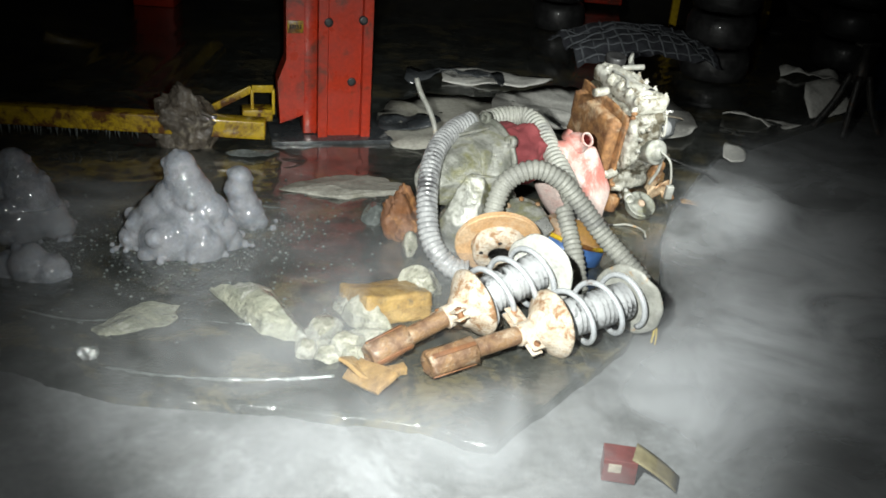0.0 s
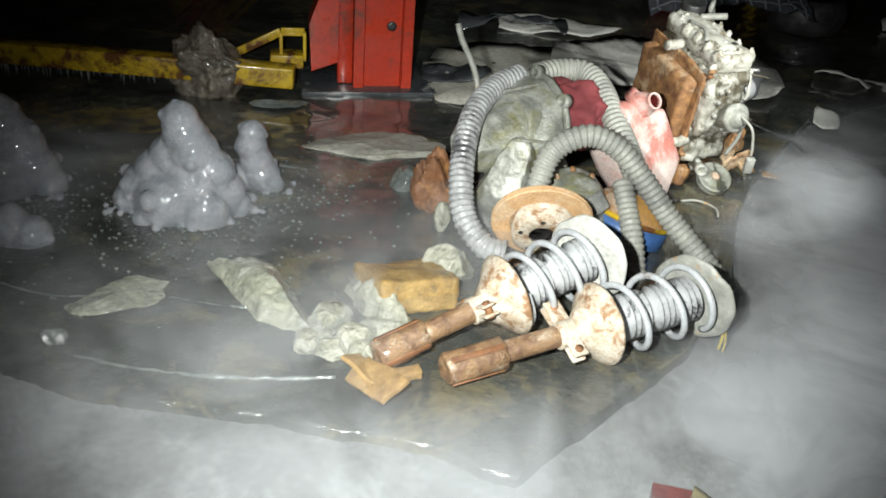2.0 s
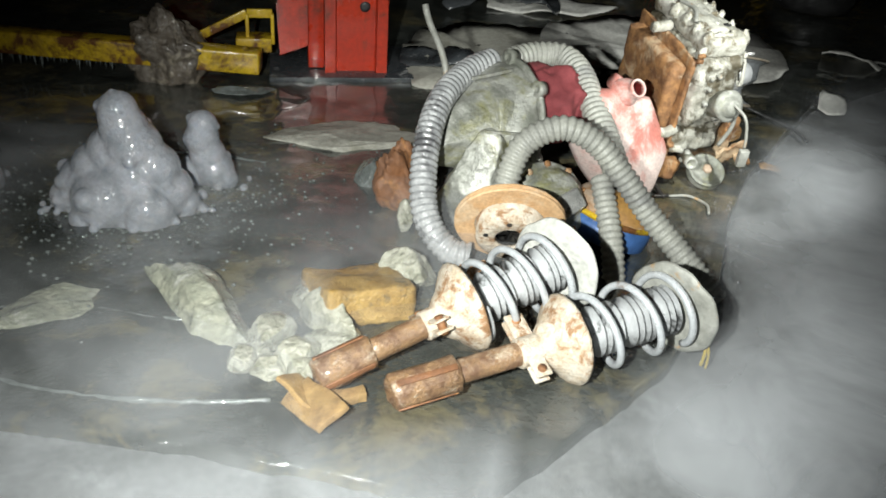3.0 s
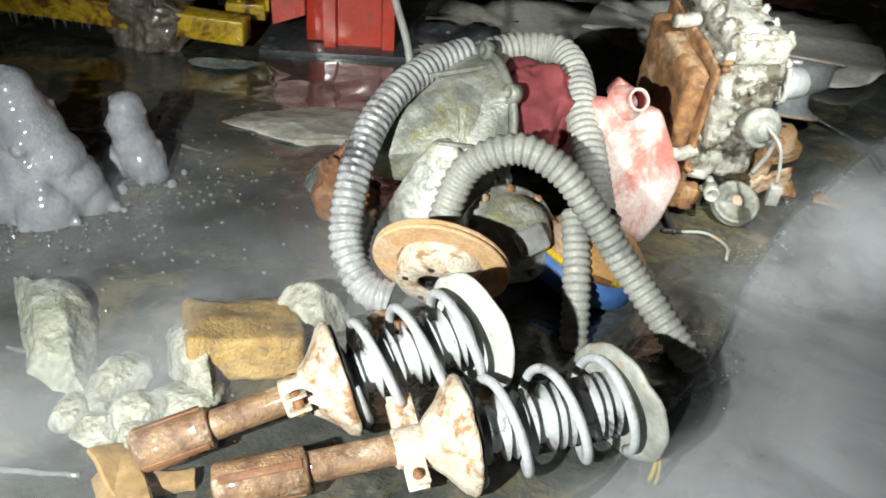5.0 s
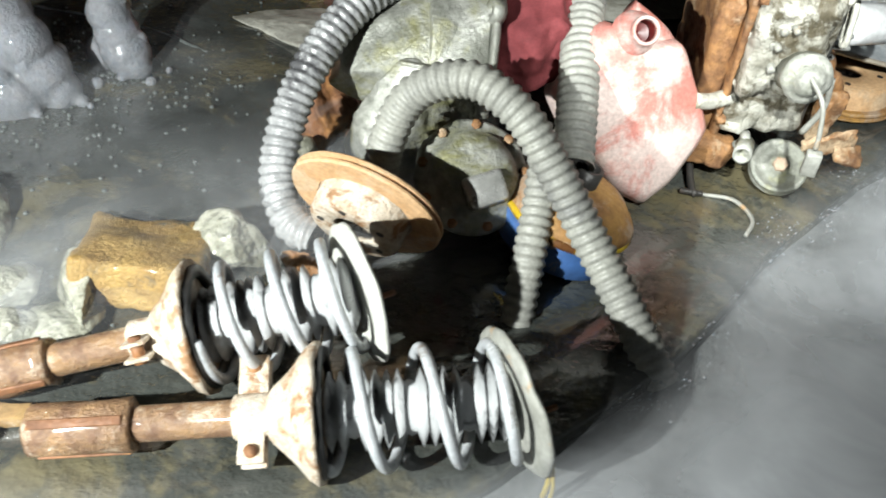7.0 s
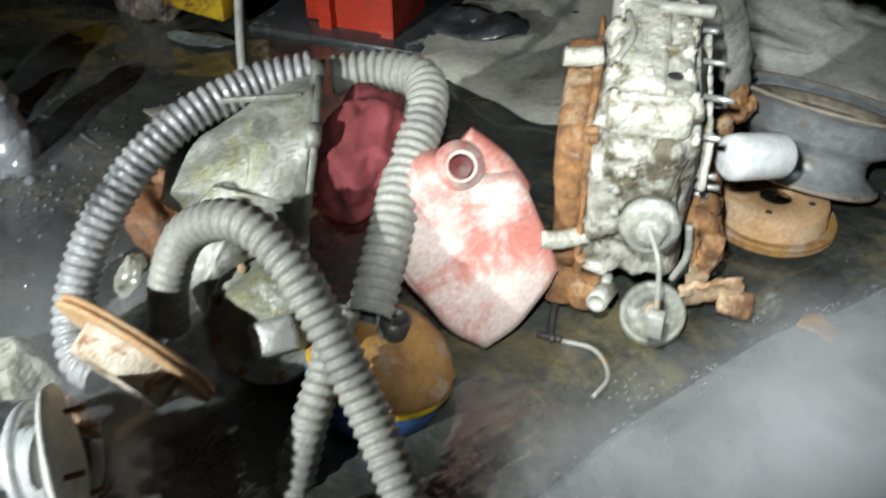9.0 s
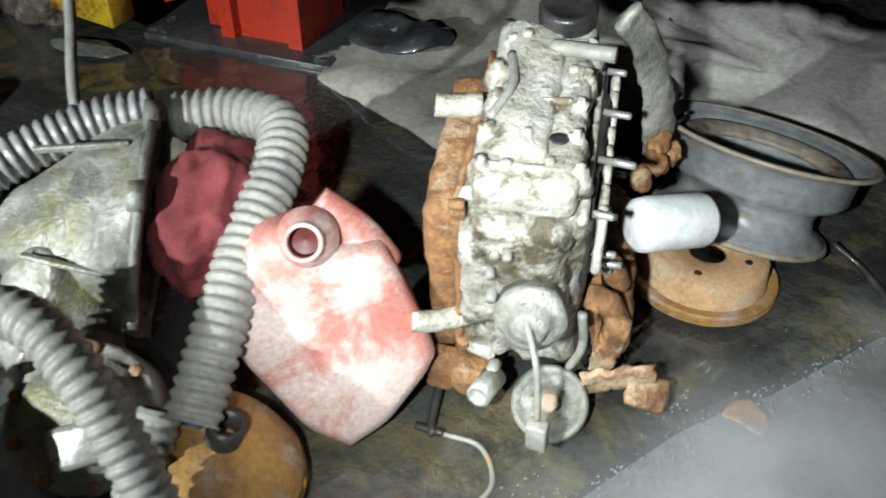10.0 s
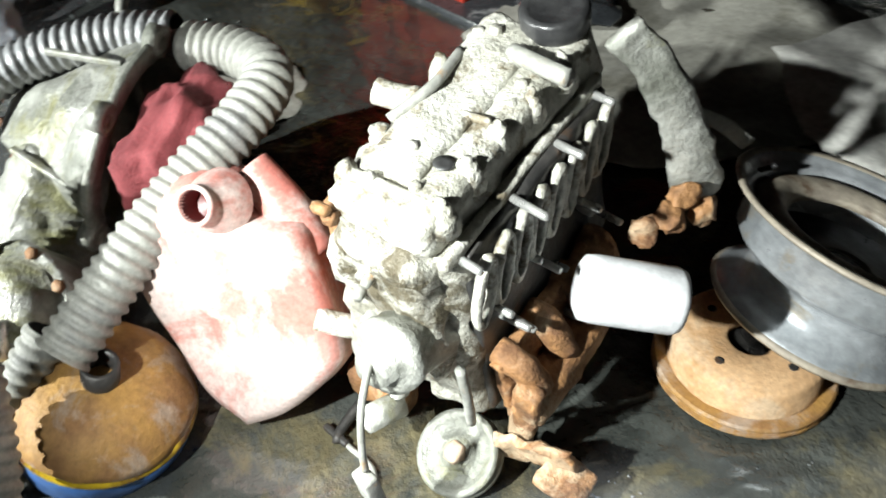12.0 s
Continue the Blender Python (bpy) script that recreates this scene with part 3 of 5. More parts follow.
# ---- jug ----
def jug():
    face = Matrix(((0.6965, -0.2296, 0.6799, 0.582), (0.7176, 0.2228, -0.6599, 2.892), (0.0, 0.9474, 0.3199, 0.17), (0, 0, 0, 1)))
    root = thing("plastic_jug", "faded red plastic jug with an open mouth, standing on a corner", "jug", face)
    outline = [(-0.012, -0.164), (-0.074, -0.112), (-0.160, 0.036), (-0.150, 0.088), (-0.108, 0.160), (-0.066, 0.174), (-0.028, 0.156), (0.004, 0.136), (0.040, 0.134), (0.068, 0.118), (0.116, -0.015), (0.110, -0.052), (0.056, -0.120)]
    bm = bmesh.new()
    layers = [(-0.125, 0.86), (-0.118, 0.95), (-0.095, 1.0), (-0.035, 1.0), (-0.010, 0.95), (0.0, 0.85)]
    # even, rounded outline
    closed = spline([Vector((*p, 0)) for p in outline + outline[:1]], 0.012)[:-1]
    mid = Vector((-0.008, 0.03, 0))
    rings = []
    for z, s in layers:
        ring = []
        for q in closed:
            w = mid + (q - mid) * s
            ring.append(bm.verts.new((w.x, w.y, z + 0.006 * noise.noise(w * 9))))
        rings.append(ring)
    n = len(closed)
    for a, b in zip(rings, rings[1:]):
        for k in range(n):
            bm.faces.new((a[k], a[(k + 1) % n], b[(k + 1) % n], b[k]))
    for ring, flip in ((rings[0], True), (rings[-1], False)):
        inner = [ring]
        for s, dz in ((0.6, 0.004), (0.25, 0.006)):
            inner.append([bm.verts.new((mid.x + (v.co.x - mid.x) * s, mid.y + (v.co.y - mid.y) * s, v.co.z + (-dz if flip else dz) + 0.005 * noise.noise(v.co * 14))) for v in ring])
        for a, b in zip(inner, inner[1:]):
            for k in range(n):
                f = (a[k], a[(k + 1) % n], b[(k + 1) % n], b[k])
                bm.faces.new(tuple(reversed(f)) if flip else f)
        bm.faces.new(list(reversed(inner[-1])) if flip else inner[-1])
    rough_up(bm, 0.004, 12, 2)
    part("body", bm, M["can"], root)
    c = pose(-0.035, 0.158, -0.004) @ aim((0, 0, 0), (-0.12, 0.25, 1.0))
    bm = bmesh.new()
    lathe(bm, [(0.040, -0.014), (0.036, 0.006), (0.029, 0.020), (0.0245, 0.030), (0.0235, 0.040), (0.0245, 0.042), (0.0245, 0.047), (0.0225, 0.049), (0.020, 0.049), (0.0185, 0.046), (0.0185, 0.012)], 32, c, caps=False)
    part("neck", bm, M["can"], root)
    bm = bmesh.new()
    lathe(bm, [(0.0186, 0.0465), (0.0180, 0.012), (0.001, 0.008)], 28, c, caps=False)
    # shallow cup whose dark colour replaces the shade of a deeper neck
    crisp(part("mouth", bm, M["can_mouth_shade"], root, "red open mouth, its inner shade put into the colour"), 25)
    bm = bmesh.new()
    sweep(bm, spline([(0.060, 0.085, -0.055), (0.036, 0.130, -0.055), (0.006, 0.164, -0.058), (-0.022, 0.190, -0.062)], 0.008), lambda i: 0.029 - 0.0005 * i, 16, flat=1.2)
    part("handle", bm, M["can"], root)
    return root


jug()


# ---- engine standing on its end ----
def engine():
    m = pose(0.660, 3.016, 0.030, 0, 0, 24) @ pose(0, 0, 0, 10)
    root = thing("engine", "dirty cast engine standing on the wet floor, rusty on one flank", "engine", m)
    rnd = random.Random(11)

    def lumpy(bm, coarse, fine, seed):
        bmesh.ops.subdivide_edges(bm, edges=[e for e in bm.edges if e.calc_length() > 0.03], cuts=5, use_grid_fill=True)
        bmesh.ops.subdivide_edges(bm, edges=[e for e in bm.edges if e.calc_length() > 0.012], cuts=1, use_grid_fill=True)
        bm.normal_update()
        shift = Vector((seed * 1.3, seed * 0.7, 0))
        for v in bm.verts:
            # casting ribs and pits, then crust
            q = v.co * 24 + shift
            ridge = 1 - 2 * abs(noise.noise(q))
            step = 1.0 if noise.noise(v.co * 15 + shift) > 0.05 else -0.6
            v.co += v.normal * (coarse * 0.55 * ridge + coarse * 0.45 * step)
        return rough_up(bm, fine, 75, seed + 2)

    bm = bmesh.new()
    box(bm, (0.135, 0.285, 0.300), pose(0.092, 0.160, 0.228), 0.018, 3)
    box(bm, (0.112, 0.05, 0.19), pose(0.085, 0.012, 0.280), 0.014, 3)
    # darker copy of the casting keeps the block dim below the pale head
    part("block", lumpy(bm, 0.012, 0.005, 4), M["engine_dimmed"], root, "grimy grey engine casting with black grease, its dimness put into the colour")
    # head cover on top, with a raised spine and bolt bosses
    bm = bmesh.new()
    box(bm, (0.120, 0.300, 0.055), pose(0.092, 0.152, 0.402), 0.016, 3)
    box(bm, (0.066, 0.24, 0.018), pose(0.080, 0.165, 0.430), 0.008, 3)
    head = part("head_cover", lumpy(bm, 0.006, 0.003, 9), M["engine"], root, "pale dirt-caked head cover")
    for j in range(10):
        bm = bmesh.new()
        x, y = (0.042, 0.146)[j % 2] + rnd.uniform(-0.006, 0.006), 0.03 + 0.055 * (j // 2)
        r = rnd.uniform(0.008, 0.014)
        lathe(bm, [(r * 1.5, -0.01), (r * 1.2, 0.010), (r, 0.012), (r * 0.95, 0.020), (r * 0.5, 0.021), (r * 0.45, 0.027), (0.001, 0.027)], 10, pose(x, y, 0.415))
        rough_up(bm, 0.004, 60, j)
        part("boss", bm, M["engine"], head)
    # black disc laid on the cover, its colour in place of an opening's shade
    bm = bmesh.new()
    lathe(bm, [(0.0105, 0), (0.0115, 0.002), (0.004, 0.001)], 14, pose(0.123, 0.076, 0.4335, -8, 0, 0))
    part("hole", bm, M["rubber"], head, "black disc for a shaded hole")
    bm = bmesh.new()
    box(bm, (0.012, 0.300, 0.016), pose(0.160, 0.155, 0.376), 0.005, 2)
    part("gasket_rail", lumpy(bm, 0.0015, 0.0015, 3), M["engine"], head)
    # small bolts, clips and pipes over the casting
    for j in range(26):
        bm = bmesh.new()
        side = j % 3
        if side == 0:
            place = pose(rnd.uniform(0.035, 0.145), -0.004, rnd.uniform(0.06, 0.38), 90, 0, rnd.uniform(-15, 15))
        elif side == 1:
            place = pose(rnd.uniform(0.045, 0.145), rnd.uniform(0.02, 0.28), 0.424)
        else:
            place = pose(0.026, rnd.uniform(0.0, 0.05), rnd.uniform(0.08, 0.40), 0, -90)
        bolt_head(bm, place, rnd.uniform(0.006, 0.010), rnd.uniform(0.010, 0.022))
        part("bolt", bm, M[("mount", "engine", "rust")[j % 3]], root)
    for p in (((0.165, -0.004, 0.10), (0.178, -0.016, 0.17), (0.172, -0.012, 0.24)), ((0.04, 0.10, 0.435), (0.06, 0.15, 0.447), (0.05, 0.22, 0.44))):
        bm = sweep(bmesh.new(), spline(p, 0.008), 0.006, 8)
        part("pipe", bm, M["mount"], root)
    for j in range(3):
        bm = bmesh.new()
        box(bm, (0.095, 0.009, 0.010), pose(0.088, 0.03 + 0.11 * j, 0.431, 0, rnd.uniform(-3, 3), rnd.uniform(-6, 6)), 0.004, 2)
        rough_up(bm, 0.004, 40, j)
        part("rib", bm, M["engine"], head)
    # coarse lumps down the near flank
    for j in range(7):
        bm = bmesh.new()
        r = rnd.uniform(0.010, 0.020)
        lathe(bm, [(r * 1.3, -0.03), (r, 0.008), (r * 0.8, 0.010), (r * 0.5, 0.018), (0.001, 0.018)], 12, pose(0.034, 0.02 + 0.04 * (j % 2), 0.09 + 0.05 * j, 0, -80))
        rough_up(bm, 0.007, 40, j)
        part("boss", bm, M["engine"], root)
    # rusty pan
    bm = bmesh.new()
    box(bm, (0.045, 0.255, 0.290), pose(-0.010, 0.165, 0.195), 0.014, 3)
    part("oil_pan", lumpy(bm, 0.004, 0.003, 1), M["rust"], root, "orange rusty sheet-metal pan")
    bm = bmesh.new()
    box(bm, (0.010, 0.300, 0.345), pose(0.014, 0.165, 0.195), 0.004, 2)
    part("pan_flange", lumpy(bm, 0.003, 0.005, 5), M["rust"], root)
    # port flank
    bm = bmesh.new()
    box(bm, (0.016, 0.270, 0.285), pose(0.164, 0.165, 0.228), 0.005, 2)
    # the flank's shadow is put into its colour with the dark metal
    flank = part("port_face", lumpy(bm, 0.006, 0.003, 1), M["dark_metal"], root, "manifold face, coloured dark for the shadow on it")
    for j in range(8):
        bm = bmesh.new()
        y = 0.035 + 0.034 * j
        loop = [Vector((0.182, y + 0.013 * math.cos(a) + 0.012 * math.sin(a), 0.318 + 0.040 * math.sin(a))) for a in (2 * math.pi * q / 20 for q in range(21))]
        sweep(bm, loop, 0.0058, 8, caps=False)
        rough_up(bm, 0.002, 60, j)
        part("port_ring", bm, M["engine"], flank)
    for j in range(16):
        bm = bmesh.new()
        h = 0.022 + 0.010 * (j % 3)
        lathe(bm, [(0.0048, 0), (0.0048, h), (0.0035, h + 0.003)], 8, pose(0.170, 0.025 + 0.017 * j + rnd.uniform(-0.006, 0.006), (0.375, 0.280, 0.245, 0.150, 0.205)[j % 5], rnd.uniform(-8, 8), 90))
        part("stud", bm, M["bright_metal"], flank)
    bm = bmesh.new()
    # hanging cover plate at the back, ending in torn rusty lugs
    hang = [m.inverted() @ Vector(p) for p in ((0.735, 3.300, 0.520), (0.752, 3.350, 0.455), (0.760, 3.400, 0.350), (0.758, 3.440, 0.250))]
    sweep(bm, spline(hang, 0.012), lambda i: 0.022 + 0.0004 * i, 12, flat=0.32)
    rough_up(bm, 0.006, 45, 5)
    arm = part("chain_case", bm, M["alu"], root, "grimy grey chain cover hanging off the back")
    for j in range(4):
        bm = rock((0.020, 0.026, 0.024), 60 + j, 3, 0.3)
        rough_up(bm, 0.005, 60, j)
        bm.transform(Matrix.Translation(m.inverted() @ Vector((0.775 + 0.012 * (j % 2), 3.335 + 0.028 * j, 0.262 + 0.012 * (j % 3)))))
        part("lug", bm, M["rust"], arm, "torn rusty lug")
    bm = bmesh.new()
    bar = [m.inverted() @ Vector(p) for p in ((0.745, 3.345, 0.440), (0.742, 3.420, 0.380), (0.746, 3.470, 0.345), (0.752, 3.518, 0.300))]
    sweep(bm, spline(bar, 0.010), 0.011, 10, flat=0.35)
    part("strap", bm, M["mount"], root, "bent grey steel strap")
    bm = bmesh.new()
    box(bm, (0.045, 0.24, 0.05), pose(0.218, 0.145, 0.115), 0.016, 3)
    shield = bmesh.new()
    box(shield, (0.010, 0.20, 0.15), pose(0.196, 0.130, 0.120, 0, -8), 0.003, 2)
    part("heat_shield", lumpy(shield, 0.003, 0.006, 12), M["rust"], root, "torn rusty heat shield")
    log = part("manifold", lumpy(bm, 0.004, 0.005, 2), M["rust"], root, "flaking rusty exhaust manifold")
    for j in range(4):
        bm = sweep(bmesh.new(), spline([(0.175, 0.05 + 0.062 * j, 0.19), (0.205, 0.05 + 0.062 * j, 0.18), (0.222, 0.06 + 0.055 * j, 0.13)], 0.008), 0.018, 10)
        rough_up(bm, 0.005, 45, j)
        part("runner", bm, M["rust"], log)
    # oil filter
    bm = bmesh.new()
    lathe(bm, [(0.028, -0.02), (0.036, -0.015), (0.038, 0.0), (0.038, 0.086), (0.035, 0.094), (0.026, 0.097), (0.004, 0.096)], 32, aim((0.245, 0.145, 0.235), (0.124, 0.075, -0.045)))
    part("oil_filter", bm, M["white_paint"], root, "white painted oil filter")
    # filler cap
    c = pose(0.112, 0.300, 0.436)
    bm = bmesh.new()
    lathe(bm, [(0.050, -0.06), (0.040, -0.025), (0.036, -0.004)], 28, c)
    rough_up(bm, 0.004, 30)
    part("filler_neck", bm, M["engine"], root)
    bm = bmesh.new()
    lathe(bm, [(0.036, -0.004), (0.038, 0.0), (0.038, 0.018), (0.034, 0.024), (0.028, 0.021), (0.004, 0.020)], 32, c)
    part("filler_cap", bm, M["rubber"], root, "black plastic filler cap")
    bm = bmesh.new()
    sweep(bm, spline([(0.10, 0.235, 0.440), (0.135, 0.225, 0.446), (0.178, 0.215, 0.450)], 0.008), 0.010, 12)
    part("hose_stub", bm, M["mount"], root)
    for p, q in (((0.02, 0.18, 0.385), (-0.045, 0.165, 0.39)), ((0.03, 0.03, 0.150), (-0.05, -0.01, 0.165))):
        bm = bmesh.new()
        sweep(bm, spline([p, ((p[0] + q[0]) / 2, (p[1] + q[1]) / 2, p[2]), q], 0.01), 0.015, 14)
        part("pipe_stub", bm, M["engine"], root)
    # water pump and pulley at the foot
    bm = bmesh.new()
    lathe(bm, [(0.044, -0.06), (0.040, 0.020), (0.043, 0.026), (0.043, 0.036), (0.034, 0.040), (0.026, 0.042), (0.022, 0.060), (0.014, 0.062)], 28, pose(0.112, -0.020, 0.250, 68, 0, 0))
    rough_up(bm, 0.0035, 40)
    part("water_pump", bm, M["alu"], root)
    bm = bmesh.new()
    lathe(bm, [(0.017, -0.02), (0.017, 0.03), (0.012, 0.03), (0.012, 0.01)], 18, pose(0.060, -0.035, 0.080, 75, 0, -20))
    part("pipe_stub", bm, M["alu"], root)
    bm = bmesh.new()
    q = m.inverted() @ aim((0.800, 3.058, 0.046), (0.15, -0.55, 0.80))
    lathe(bm, [(0.046, -0.016), (0.054, -0.012), (0.054, -0.004), (0.047, 0.0), (0.054, 0.004), (0.054, 0.010), (0.047, 0.012), (0.042, 0.006), (0.022, 0.004), (0.020, 0.012), (0.004, 0.012)], 36, q)
    pul = part("pulley", bm, M["alu"], root, "grooved crank pulley")
    bm = bmesh.new()
    bolt_head(bm, q @ pose(0, 0, 0.008), 0.015, 0.012)
    part("bolt", bm, M["orange"], pul, "orange rusty bolt")
    # torn brackets at the foot
    bm = bmesh.new()
    box(bm, (0.10, 0.009, 0.055), pose(0.235, 0.020, 0.050, 8, -14, 8), 0.003, 2)
    box(bm, (0.030, 0.022, 0.12), pose(0.215, 0.035, 0.105, 0, 10), 0.006, 2)
    box(bm, (0.060, 0.05, 0.014), pose(0.275, 0.015, 0.035, 10, 18), 0.005, 2)
    part("foot_bracket", lumpy(bm, 0.003, 0.0055, 7), M["rust"], root, "torn rusty bracket")
    bm = bmesh.new()
    box(bm, (0.085, 0.04, 0.060), pose(0.010, 0.010, 0.035, 0, 10), 0.008, 2)
    part("foot_bracket", lumpy(bm, 0.003, 0.0055, 3), M["rust"], root, "torn rusty bracket")
    # wiring lead with its plug
    bm = bmesh.new()
    lead = [m.inverted() @ Vector(p) for p in ((0.800, 2.960, 0.30), (0.838, 2.925, 0.27), (0.850, 2.915, 0.22), (0.852, 2.915, 0.185))]
    sweep(bm, spline(lead, 0.006), 0.0042, 8)
    lw = part("lead", bm, M["mount"], root)
    bm = bmesh.new()
    box(bm, (0.026, 0.018, 0.050), m.inverted() @ pose(0.853, 2.916, 0.160, 10, 0, 10), 0.003, 2)
    part("plug", bm, M["mount"], lw, "grey plastic plug")
    return root


engine()


# ---- steel wheel on a second rotor ----
def wheel():
    m = aim((0.869, 3.588, 0.058), (0.034, 0.345, 0.938)) @ Matrix.Diagonal((1.13, 1.13, 0.72, 1))
    root = thing("steel_wheel", "bare grey steel wheel lying on a rusty rotor", "wheel", m)
    bm = bmesh.new()
    prof = [(0.118, 0.0), (0.128, 0.004), (0.130, 0.012), (0.116, 0.022), (0.104, 0.040), (0.101, 0.070), (0.107, 0.092), (0.130, 0.112), (0.138, 0.126), (0.140, 0.186), (0.150, 0.198), (0.158, 0.204), (0.160, 0.212)]
    inner = [(r - 0.005, h) for r, h in reversed(prof)]
    lathe(bm, prof + inner, 64, closed=True)
    part("barrel", bm, M["steel_rim"], root)
    bm = bmesh.new()
    lathe(bm, [(0.155, 0.206), (0.163, 0.206), (0.166, 0.212), (0.163, 0.217), (0.155, 0.215)], 64, closed=True)
    part("flange", bm, M["rim_edge"], root, "pale worn flange")
    bm = bmesh.new()
    lathe(bm, [(0.118, -0.002), (0.132, -0.003), (0.135, 0.004), (0.131, 0.012), (0.120, 0.013)], 64, closed=True)
    part("flange", bm, M["rim_edge"], root, "pale worn flange")
    bm = bmesh.new()
    lathe(bm, [(0.136, 0.170), (0.128, 0.184), (0.118, 0.194), (0.108, 0.194), (0.096, 0.184), (0.090, 0.166), (0.088, 0.166), (0.094, 0.180), (0.106, 0.187), (0.118, 0.187), (0.128, 0.174)], 56, closed=True)
    part("disc_ring", bm, M["rim_edge"], root)
    bm = bmesh.new()
    lathe(bm, [(0.108, 0.120), (0.060, 0.112), (0.035, 0.120), (0.030, 0.118), (0.030, 0.112), (0.060, 0.106), (0.108, 0.112)], 48, closed=True)
    part("disc", bm, M["dark_metal"], root)
    bm = bmesh.new()
    lathe(bm, [(0.004, 0), (0.004, 0.03), (0.0025, 0.034)], 10, pose(0.126, 0.06, 0.195, 0, -30))
    part("valve", bm, M["rubber"], root)
    return root


wheel()
brake_rotor(aim((0.859, 3.478, 0.014), (0.011, 0.04, 1.0)), "rusty brake rotor under the bare steel wheel", r=0.124, hat=0.104, high=0.050, mat=("orange", "rotor"), holes=4, hub=0.03)


# ---- rusty drum with a blue side ----
def drum():
    m = aim((0.500, 2.700, 0.042), (0.25, 0.16, 0.95)) @ Matrix.Scale(1.06, 4)
    root = thing("brake_drum", "orange rusty drum with a chipped blue side", "car part", m)
    bm = bmesh.new()
    lathe(bm, [(0.030, 0.085), (0.060, 0.080), (0.085, 0.066), (0.104, 0.045), (0.109, 0.036), (0.104, 0.030)], 44, wobble=0.02)
    rough_up(bm, 0.002, 40)
    part("face", bm, M["orange"], root)
    bm = bmesh.new()
    lathe(bm, [(0.108, 0.036), (0.112, 0.030), (0.110, 0.022), (0.106, 0.022)], 44)
    part("rim", bm, M["yellow"], root, "yellow chipped rim")
    bm = bmesh.new()
    lathe(bm, [(0.106, 0.026), (0.106, -0.030), (0.098, -0.034)], 44)
    part("side", bm, M["blue"], root, "chipped blue side")
    bm = bmesh.new()
    lathe(bm, [(0.022, 0.078), (0.022, 0.115), (0.016, 0.115), (0.016, 0.085)], 24, caps=False)
    part("spigot", bm, M["dark_metal"], root, "dark steel spigot")
    return root


drum()


# ---- two-post lift with its arm ----
def lift():
    base = Vector((-0.330, 3.690, 0.0))
    m = pose(base.x, base.y, 0, 0, 0, 14)
    root = thing("car_lift", "red two-post car lift with a yellow rusty swing arm", "car lift", m)
    bm = bmesh.new()
    box(bm, (0.50, 0.34, 0.020), pose(-0.05, 0.10, 0.006), 0.003)
    part("base_plate", bm, M["shard"], root, "wet black base plate")
    # folded column: web with two raised flanges
    bm = bmesh.new()
    pts = [(-0.108, 0.20), (-0.108, -0.022), (-0.072, -0.022), (-0.066, 0.0), (0.066, 0.0), (0.072, -0.022), (0.108, -0.022), (0.108, 0.20)]
    lo = [bm.verts.new((x, y, 0.014)) for x, y in pts]
    hi = [bm.verts.new((x, y, 2.7)) for x, y in pts]
    for k in range(len(pts) - 1):
        bm.faces.new((lo[k], lo[k + 1], hi[k + 1], hi[k]))
    bm.faces.new((lo[7], lo[0], hi[0], hi[7]))
    bm.faces.new(hi)
    bmesh.ops.recalc_face_normals(bm, faces=bm.faces)
    crisp(part("column", bm, M["red"], root))
    # black discs on the column; their colour replaces the shade of openings
    for x, z in ((0.030, 0.245), (-0.070, 0.490), (0.068, 0.50)):
        bm = bmesh.new()
        lathe(bm, [(0.018, -0.012), (0.018, 0.0015), (0.008, 0.001)], 18, pose(x, -0.001 if abs(x) < 0.06 else -0.0225, z, 90))
        part("hole", bm, M["rubber"], root)
    bm = bmesh.new()
    box(bm, (0.056, 0.16, 2.6), pose(-0.137, 0.095, 1.32), 0.004)
    part("column_side", bm, M["red"], root)
    # carriage cheek beside the column
    bm = bmesh.new()
    outline = [(-0.262, 0.075), (-0.165, 0.110), (-0.165, 2.0), (-0.235, 2.0), (-0.235, 0.34), (-0.270, 0.25)]
    f = [bm.verts.new((x, -0.012, z)) for x, z in outline]
    b = [bm.verts.new((x, 0.10, z)) for x, z in outline]
    n = len(outline)
    bm.faces.new(list(reversed(f)))
    bm.faces.new(b)
    for k in range(n):
        bm.faces.new((f[k], f[(k + 1) % n], b[(k + 1) % n], b[k]))
    bmesh.ops.recalc_face_normals(bm, faces=bm.faces)
    crisp(part("carriage", bm, M["red"], root))
    bm = bmesh.new()
    box(bm, (0.062, 0.003, 0.050), pose(-0.200, -0.0145, 0.47), 0.001)
    plate = part("plate", bm, M["yellow"], root, "yellow maker's plate")
    for k in range(5):
        bm = bmesh.new()
        box(bm, (0.006, 0.002, 0.016), pose(-0.220 + 0.010 * k, -0.0165, 0.47), 0)
        part("plate_bar", bm, M["rubber"], plate)
    # swing arm: long beam, raised bracket frame at its end
    bm = bmesh.new()
    box(bm, (1.65, 0.075, 0.075), pose(-1.14, 0.035, 0.104, 0, 1.5, -9), 0.006, 2)
    rough_up(bm, 0.001, 20)
    part("swing_arm", bm, M["yellow"], root, "yellow swing arm with wet rust")
    bm = bmesh.new()
    box(bm, (0.12, 0.08, 0.050), pose(-0.350, 0.05, 0.10), 0.004)
    for pts in (((-0.53, 0.04, 0.125), (-0.37, 0.04, 0.205)), ((-0.37, 0.04, 0.205), (-0.285, 0.04, 0.205)), ((-0.37, 0.04, 0.205), (-0.37, 0.04, 0.10)), ((-0.285, 0.04, 0.205), (-0.285, 0.04, 0.10))):
        a, b = Vector(pts[0]), Vector(pts[1])
        box(bm, (0.012, 0.03, (b - a).length), aim((a + b) / 2, b - a), 0.002)
    part("arm_bracket", bm, M["yellow"], root)
    return root


lift()


